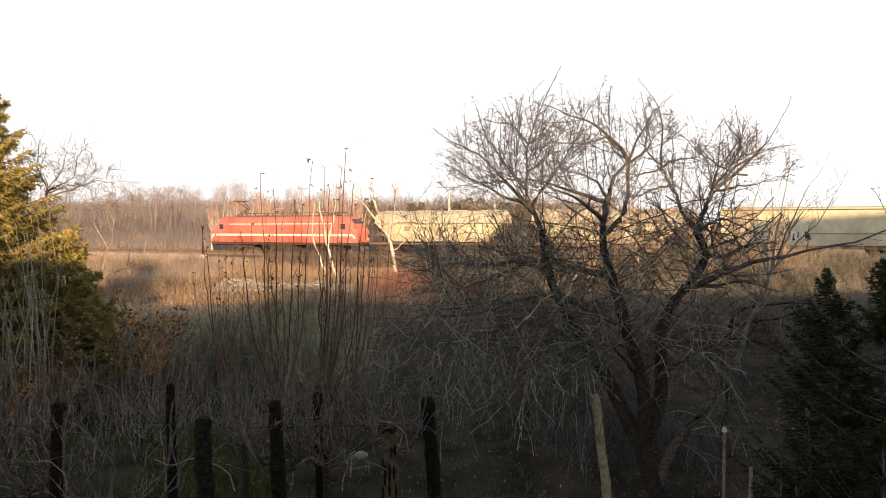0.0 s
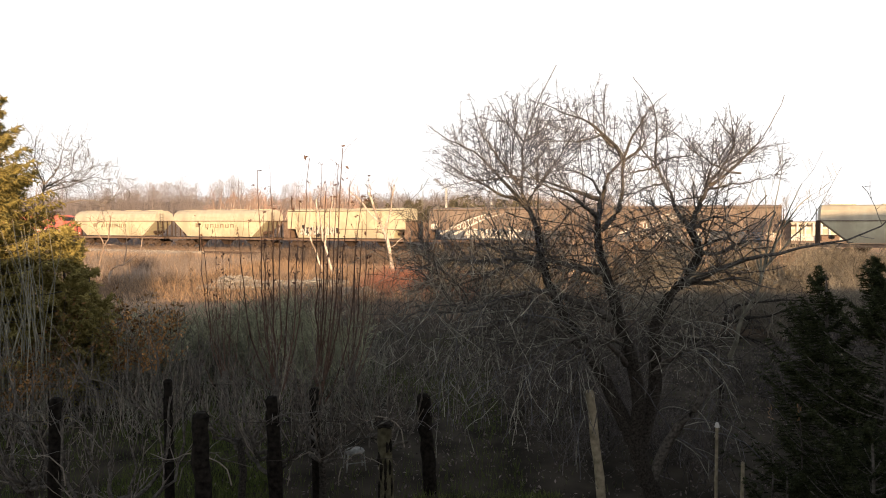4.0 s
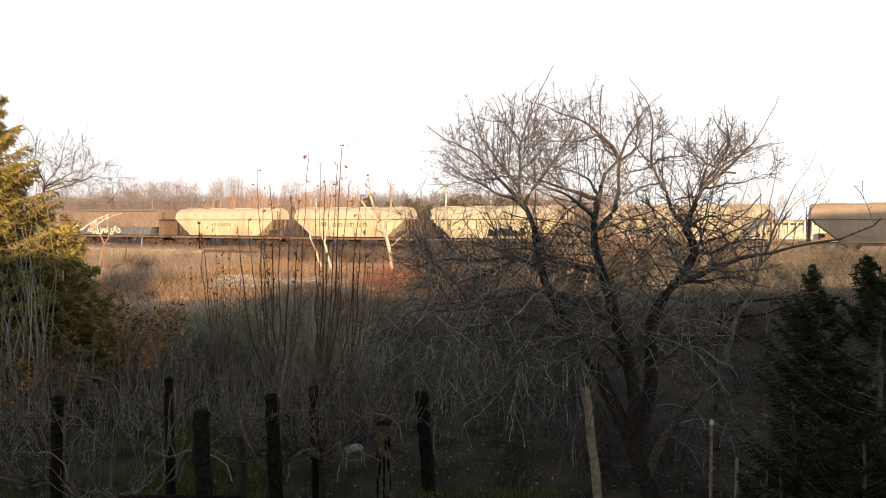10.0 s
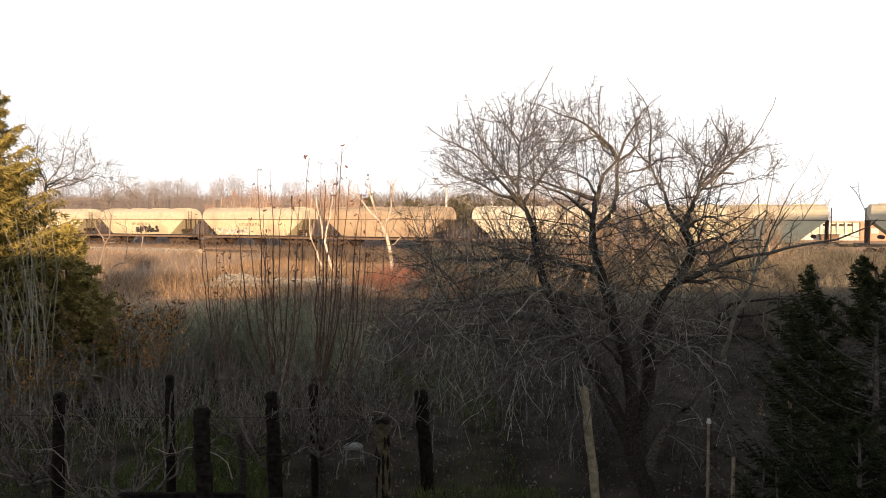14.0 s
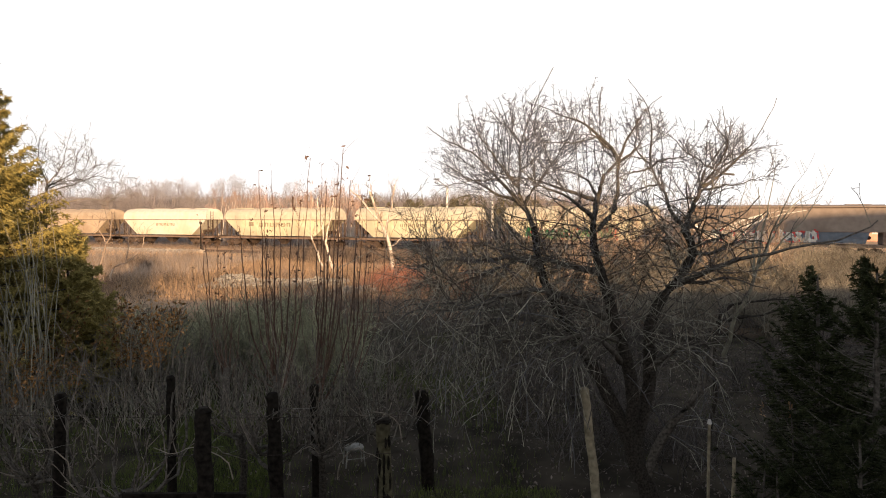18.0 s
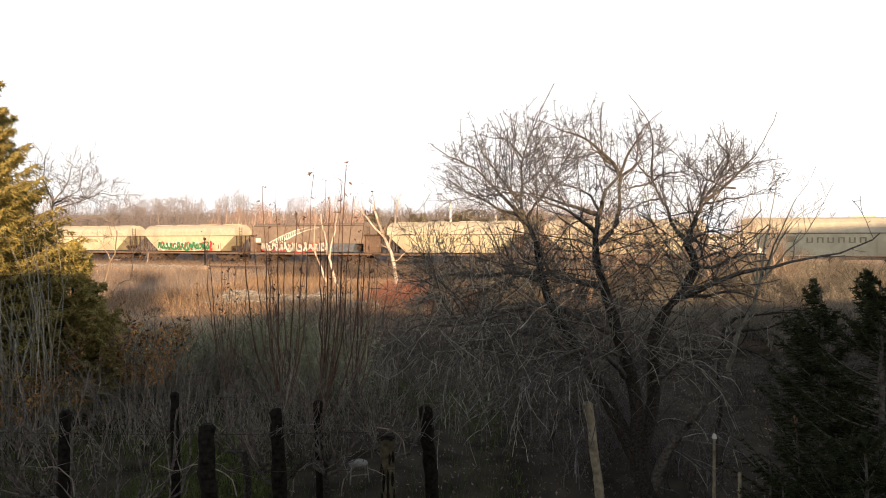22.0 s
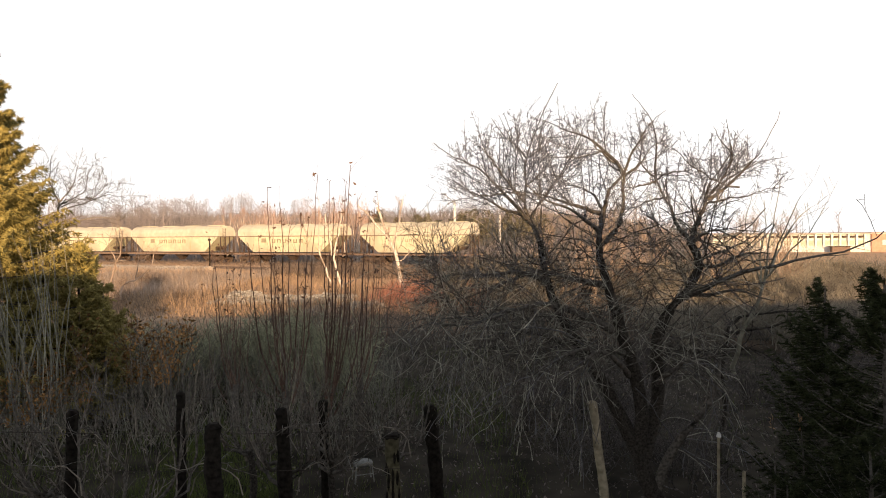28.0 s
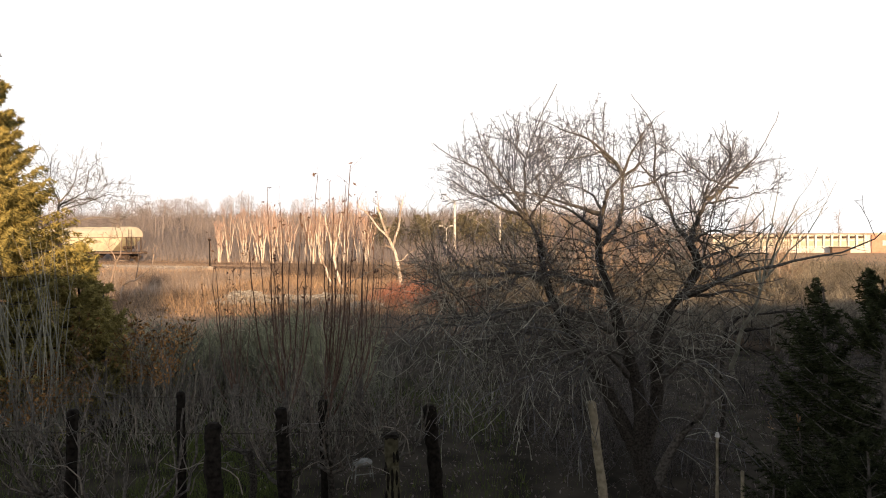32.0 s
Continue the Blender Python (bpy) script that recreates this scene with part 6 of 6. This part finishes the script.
mid = (b0 + tp) / 2 + rng.normal(0, 0.1, (n, 3))
for p in np.stack([b0 * [1, 1, 0] + [0, 0, -0.1], b0, mid, tp], 1):
    part("whip", tubes("whip", [(p[None], np.array([[0.012, 0.009, 0.007, 0.003]]))], GREYTWIG, 4), wh)
tagged(wh, "pale leafless whips of a pruned willow", "shrub")


# ---- posts and espalier in the foreground ----
def post(name, p, top, r, material, label, lean=(0, 0)):
    o = new(name)
    o.matrix_world = Matrix.Translation((p[0], p[1], 0))
    k = 12
    rough = 0.1 if r > 0.05 and material is OLDWOOD else 0.05
    pts = resample([(0, 0, -0.2), (lean[0] * 0.5, lean[1] * 0.5, top * 0.5), (lean[0], lean[1], top)], k, r * rough)
    wide = np.linspace(1.08, 0.92, k) * rng.uniform(1 - rough, 1 + rough, k)
    wide[-1] = 0.97
    part("shaft", tubes("shaft", [(pts[None], (wide * r)[None])], material, 11), o)
    cap = bmesh.new()
    bmesh.ops.create_cone(cap, cap_ends=True, segments=9, radius1=r * 0.97, radius2=r * 0.6, depth=r * 0.5, matrix=Matrix.Translation((lean[0], lean[1], top + r * 0.2)))
    part("top", bm_mesh("top", cap, material), o)
    return tagged(o, label, "post")


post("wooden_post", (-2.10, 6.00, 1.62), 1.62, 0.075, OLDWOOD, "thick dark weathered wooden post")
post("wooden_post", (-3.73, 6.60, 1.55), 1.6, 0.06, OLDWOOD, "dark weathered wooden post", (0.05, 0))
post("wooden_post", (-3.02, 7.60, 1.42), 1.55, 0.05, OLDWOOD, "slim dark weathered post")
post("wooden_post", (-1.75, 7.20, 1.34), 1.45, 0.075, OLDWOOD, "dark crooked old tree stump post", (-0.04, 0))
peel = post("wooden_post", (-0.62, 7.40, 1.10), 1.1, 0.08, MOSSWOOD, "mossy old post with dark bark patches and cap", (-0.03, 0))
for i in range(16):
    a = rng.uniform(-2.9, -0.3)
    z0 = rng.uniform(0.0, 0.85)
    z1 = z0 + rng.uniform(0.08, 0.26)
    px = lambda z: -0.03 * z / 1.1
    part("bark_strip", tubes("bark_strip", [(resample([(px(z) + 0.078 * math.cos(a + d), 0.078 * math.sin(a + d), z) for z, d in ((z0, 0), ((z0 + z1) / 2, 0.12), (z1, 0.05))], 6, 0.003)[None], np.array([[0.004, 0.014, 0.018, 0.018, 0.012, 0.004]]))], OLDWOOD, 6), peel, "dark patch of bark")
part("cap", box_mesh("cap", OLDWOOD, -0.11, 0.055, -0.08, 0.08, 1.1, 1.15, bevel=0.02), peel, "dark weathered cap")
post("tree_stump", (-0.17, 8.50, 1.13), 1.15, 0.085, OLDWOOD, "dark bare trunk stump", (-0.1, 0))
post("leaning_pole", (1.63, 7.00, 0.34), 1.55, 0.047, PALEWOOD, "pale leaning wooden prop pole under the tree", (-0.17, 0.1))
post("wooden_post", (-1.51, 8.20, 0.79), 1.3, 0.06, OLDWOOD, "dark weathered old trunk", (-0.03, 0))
post("stake", (2.81, 6.60, 0.98), 1.0, 0.018, PALEWOOD, "thin pale wooden stake")
st = post("stake", (2.72, 7.00, 1.21), 1.22, 0.016, PALEWOOD, "thin pale stake with white insulator cap")
part("insulator_cap", rod_mesh("insulator_cap", WHITEP, (0, 0, 1.22), (0, 0, 1.265), 0.026, 10, 0.014), st)


def old_bush(base, h, arms, spread, label):
    """A pruned old fruit bush: short dark trunk, arms curving out and up like a candelabra, upright shoots."""
    e = new("fruit_bush")
    e.matrix_world = Matrix.Translation(base)
    fork = h * 0.42
    part("trunk", tubes("trunk", [(resample([(0, 0, -0.1), (0.04, 0, fork * 0.5), (0, 0, fork)], 7, 0.012)[None], np.linspace(0.05, 0.034, 7)[None])], OLDBARK, 7), e)
    ps = []
    for i in range(arms):
        a = -1 + 2 * (i + rng.uniform(0.2, 0.8)) / arms
        x, y = a * spread, rng.normal(0, 0.16)
        z0 = fork * rng.uniform(0.65, 1.0)
        ps.append(resample([(0, 0, z0), (x * 0.55, y * 0.5, z0 + 0.02 + 0.1 * rng.random()), (x * 0.95, y, z0 + h * 0.2), (x * 1.05, y, h * rng.uniform(0.7, 0.95))], 10, 0.02))
        part("arm", tubes("arm", [(ps[-1][None], np.linspace(0.026, 0.007, 10)[None])], BARK, 6), e)
    ps = np.array(ps)
    rr = np.tile(np.linspace(0.028, 0.007, 10), (arms, 1))
    a = spawn(ps, rr, 6, (h * 0.15, h * 0.45), 0.7, 0.5, k=6, thin=0.4, curl=0.16, start=0.15)
    for p, q in zip(*a):
        part("shoot", tubes("shoot", [(p[None], np.maximum(q, 0.003)[None])], UMBRATWIG if rng.random() < 0.6 else TWIG, 5), e)
    b = spawn(*a, 5, (0.04, 0.2), 0.8, 0.4, k=3, thin=0.7)
    part("spur", tubes("spur", [(b[0], np.maximum(b[1], 0.0022))], TWIG), e, kind="stuff")
    return tagged(e, label, "fruit bush", "old pruned fruit bushes")


for x, y, h, n, w in ((-3.02, 6.4, 1.75, 6, 0.6), (-4.2, 7.0, 1.6, 6, 0.6), (-1.86, 7.5, 2.0, 7, 0.5), (-1.42, 7.9, 1.85, 7, 0.45), (-2.4, 8.1, 1.8, 6, 0.5), (-5.0, 8.6, 1.7, 6, 0.6), (-0.75, 8.3, 1.9, 6, 0.5), (-3.6, 9.0, 1.9, 6, 0.5)):
    old_bush((x, y, 0), h, n, w, "old pruned fruit bush, dark arms with upright shoots")


def espalier(x0, x1, y, zs, label, twigs=7):
    """Wires between posts with long crooked canes tied along them."""
    e = new("espalier_row")
    for z in zs:
        part("wire", tubes("wire", [(resample([(x0, y, z), ((x0 + x1) / 2, y, z - 0.03), (x1, y, z)], 8)[None], np.full((1, 8), 0.0025))], WIREM, 4), e)
    for i in range(twigs):
        x = x0 + (x1 - x0) * (i + rng.uniform(0.2, 0.8)) / twigs
        z = rng.choice(zs)
        w = rng.uniform(0.35, 0.8) * rng.choice([-1, 1])
        p = resample([(x, y, z - 0.25), (x + 0.1 * w, y, z - 0.06), (x + 0.45 * w, y + rng.normal(0, 0.05), z + 0.05), (x + 0.7 * w, y, z - 0.01), (x + w, y + rng.normal(0, 0.1), z + rng.normal(0.03, 0.08))], 11, 0.006)
        c = part("cane", tubes("cane", [(p[None], np.linspace(0.0065, 0.003, 11)[None])], TWIG if i % 2 else BARK, 6), e)
        a = spawn(p[None], np.linspace(0.0065, 0.003, 11)[None], 4, (0.06, 0.28), 0.8, 0.4, k=4, thin=0.5, curl=0.2, start=0.1)
        part("spur", tubes("spur", [a], PALETWIG), c, kind="stuff")
    return tagged(e, label, "espalier")


espalier(-4.3, -0.3, 6.3, (0.75, 1.15, 1.5), "long crooked canes on wires between posts", 16)
espalier(-6.5, -1.0, 8.6, (0.8, 1.3), "long crooked canes on wires", 12)

# rails of a small fence
for z in (0.78, 0.62):
    f = new("fence_rail", box_mesh("fence_rail", OLDWOOD, -0.55, 0.55, -0.02, 0.02, -0.03, 0.03))
    f.matrix_world = pose(-2.35, 6.2, z, 0, 1.5, 4)
    tagged(f, "short dark wooden fence rail fixed to the post", "fence rail")


def dry_stalks(base, h, label):
    """Two thin stalks with a shrivelled pale leaf hanging at the top."""
    s = new("dry_stalk")
    s.matrix_world = Matrix.Translation(base)
    part("stem", tubes("stem", [(resample([(0, 0, -0.1), (0.03, 0, h * 0.5), (-0.02, 0, h)], 7)[None], np.linspace(0.012, 0.006, 7)[None])], BARK, 6), s)
    part("side_stem", tubes("side_stem", [(resample([(-0.01, 0, h * 0.8), (-0.09, 0, h * 0.9), (-0.17, 0.02, h * 1.12)], 6)[None], np.linspace(0.006, 0.003, 6)[None])], BARK, 5), s)
    c = np.array([[-0.02, 0, h - 0.02 - 0.035 * i] for i in range(5)]) + rng.normal(0, 0.008, (5, 3))
    part("withered_leaf", leaves("withered_leaf", c, rng.uniform(0.03, 0.045, 5), SPLINTER), s, "pale shrivelled leaf")
    return tagged(s, label, "dry plant")


dry_stalks((3.36, 7.2, 0), 1.42, "dry stalk with a pale shrivelled leaf at its top")
dry_stalks((3.66, 7.2, 0), 1.4, "thin dry stalk with pale leaf remains")


def white_frame():
    """A small white stool left among the shrubs: domed seat on splayed legs."""
    s = new("stool")
    s.matrix_world = pose(-1.2, 9.2, 0, 0, 0, 20) @ Matrix.Scale(0.8, 4)
    for x in (-0.13, 0.13):
        for y in (-0.1, 0.1):
            part("leg", rod_mesh("leg", SHADEWHITE, (x * 1.25, y * 1.25, 0), (x, y, 0.3), 0.012, 6), s)
    bm = bmesh.new()
    bmesh.ops.create_uvsphere(bm, u_segments=14, v_segments=8, radius=1.0, matrix=Matrix.Translation((0, 0, 0.3)) @ Matrix.Diagonal((0.17, 0.14, 0.07, 1)))
    part("seat", bm_mesh("seat", bm, SHADEWHITE, True), s)
    part("crossbar", rod_mesh("crossbar", SHADEWHITE, (-0.15, -0.115, 0.14), (0.15, -0.115, 0.14), 0.008, 6), s)
    return tagged(s, "small white stool with a domed seat in the grass", "stool")


white_frame()


# ---- grass and litter ----
def grass(name, n, xr, yr, hr, label, material, r=0.004):
    x = rng.uniform(*xr, n)
    y = rng.uniform(*yr, n)
    keep = np.sin(x * 1.1) + np.cos(y * 0.9 + x * 0.4) + rng.normal(0, 0.7, n) > -0.2
    x, y = x[keep], y[keep]
    b = np.stack([x, y, np.full(len(x), -0.06)], 1)
    h = rng.uniform(*hr, len(x))
    tip = b + np.stack([rng.normal(0, 0.35, len(x)) * h, rng.normal(0, 0.35, len(x)) * h, h + 0.04], 1)
    return tagged(new(name, cones(name, b, tip, r, material)), label, "grass", kind="stuff")


grass("lawn_grass", 30000, (-9, 1), (6, 20), (0.06, 0.18), "short green grass under the trees", GRASSM)
grass("sparse_grass", 3500, (0, 10), (6, 20), (0.04, 0.14), "sparse green grass among fallen leaves", GRASSM)
n = 15000
lp = np.stack([rng.uniform(-8, 9, n), rng.uniform(6, 18, n), rng.uniform(-0.02, 0.04, n)], 1)
tagged(new("leaf_litter", leaves("leaf_litter", lp, rng.uniform(0.012, 0.034, n), LITTER)), "fallen brown leaves on the ground", "leaf litter", kind="stuff")


LUSH = mat("lush_grass", (0.075, 0.1, 0.025), (0.19, 0.22, 0.07), 6, 0.8, 0, spread=(0.4, 1.6), spec=0.06)
grass("grass_patch", 9000, (-4.2, -2.1), (7.2, 12), (0.06, 0.16), "brighter green grass between the posts", LUSH, 0.006)
grass("grass_patch", 2500, (-0.4, 1.4), (7.2, 8.4), (0.04, 0.1), "brighter green grass below the fruit tree", LUSH, 0.006)


# ---- movement of the train ----
def motions():
    def along(t):
        return 4.827e-4 * t ** 3 - 0.036797 * t ** 2 - 10.47488 * t + 21.271
    times = [float(i) for i in range(33)]
    rot = TRACK.to_quaternion().to_matrix().to_4x4()
    d = rot @ Vector((1, 0, 0))
    for i, ob in enumerate([loco] + wagons):
        off = -20.2 if i == 0 else STARTS[i - 1]
        walk(ob, [(t, Matrix.Translation(RAIL_A + d * (along(t) + off)) @ rot) for t in times])
    fine = [i / 20 for i in range(32 * 20 + 1)]
    turn = [(t, along(t) / 0.46) for t in fine]
    for w in wheels:
        x, y, z = w.location
        walk(w, [(t, Matrix.Translation((x, y, z)) @ Matrix.Rotation(a, 4, "Y")) for t, a in turn])


motions()
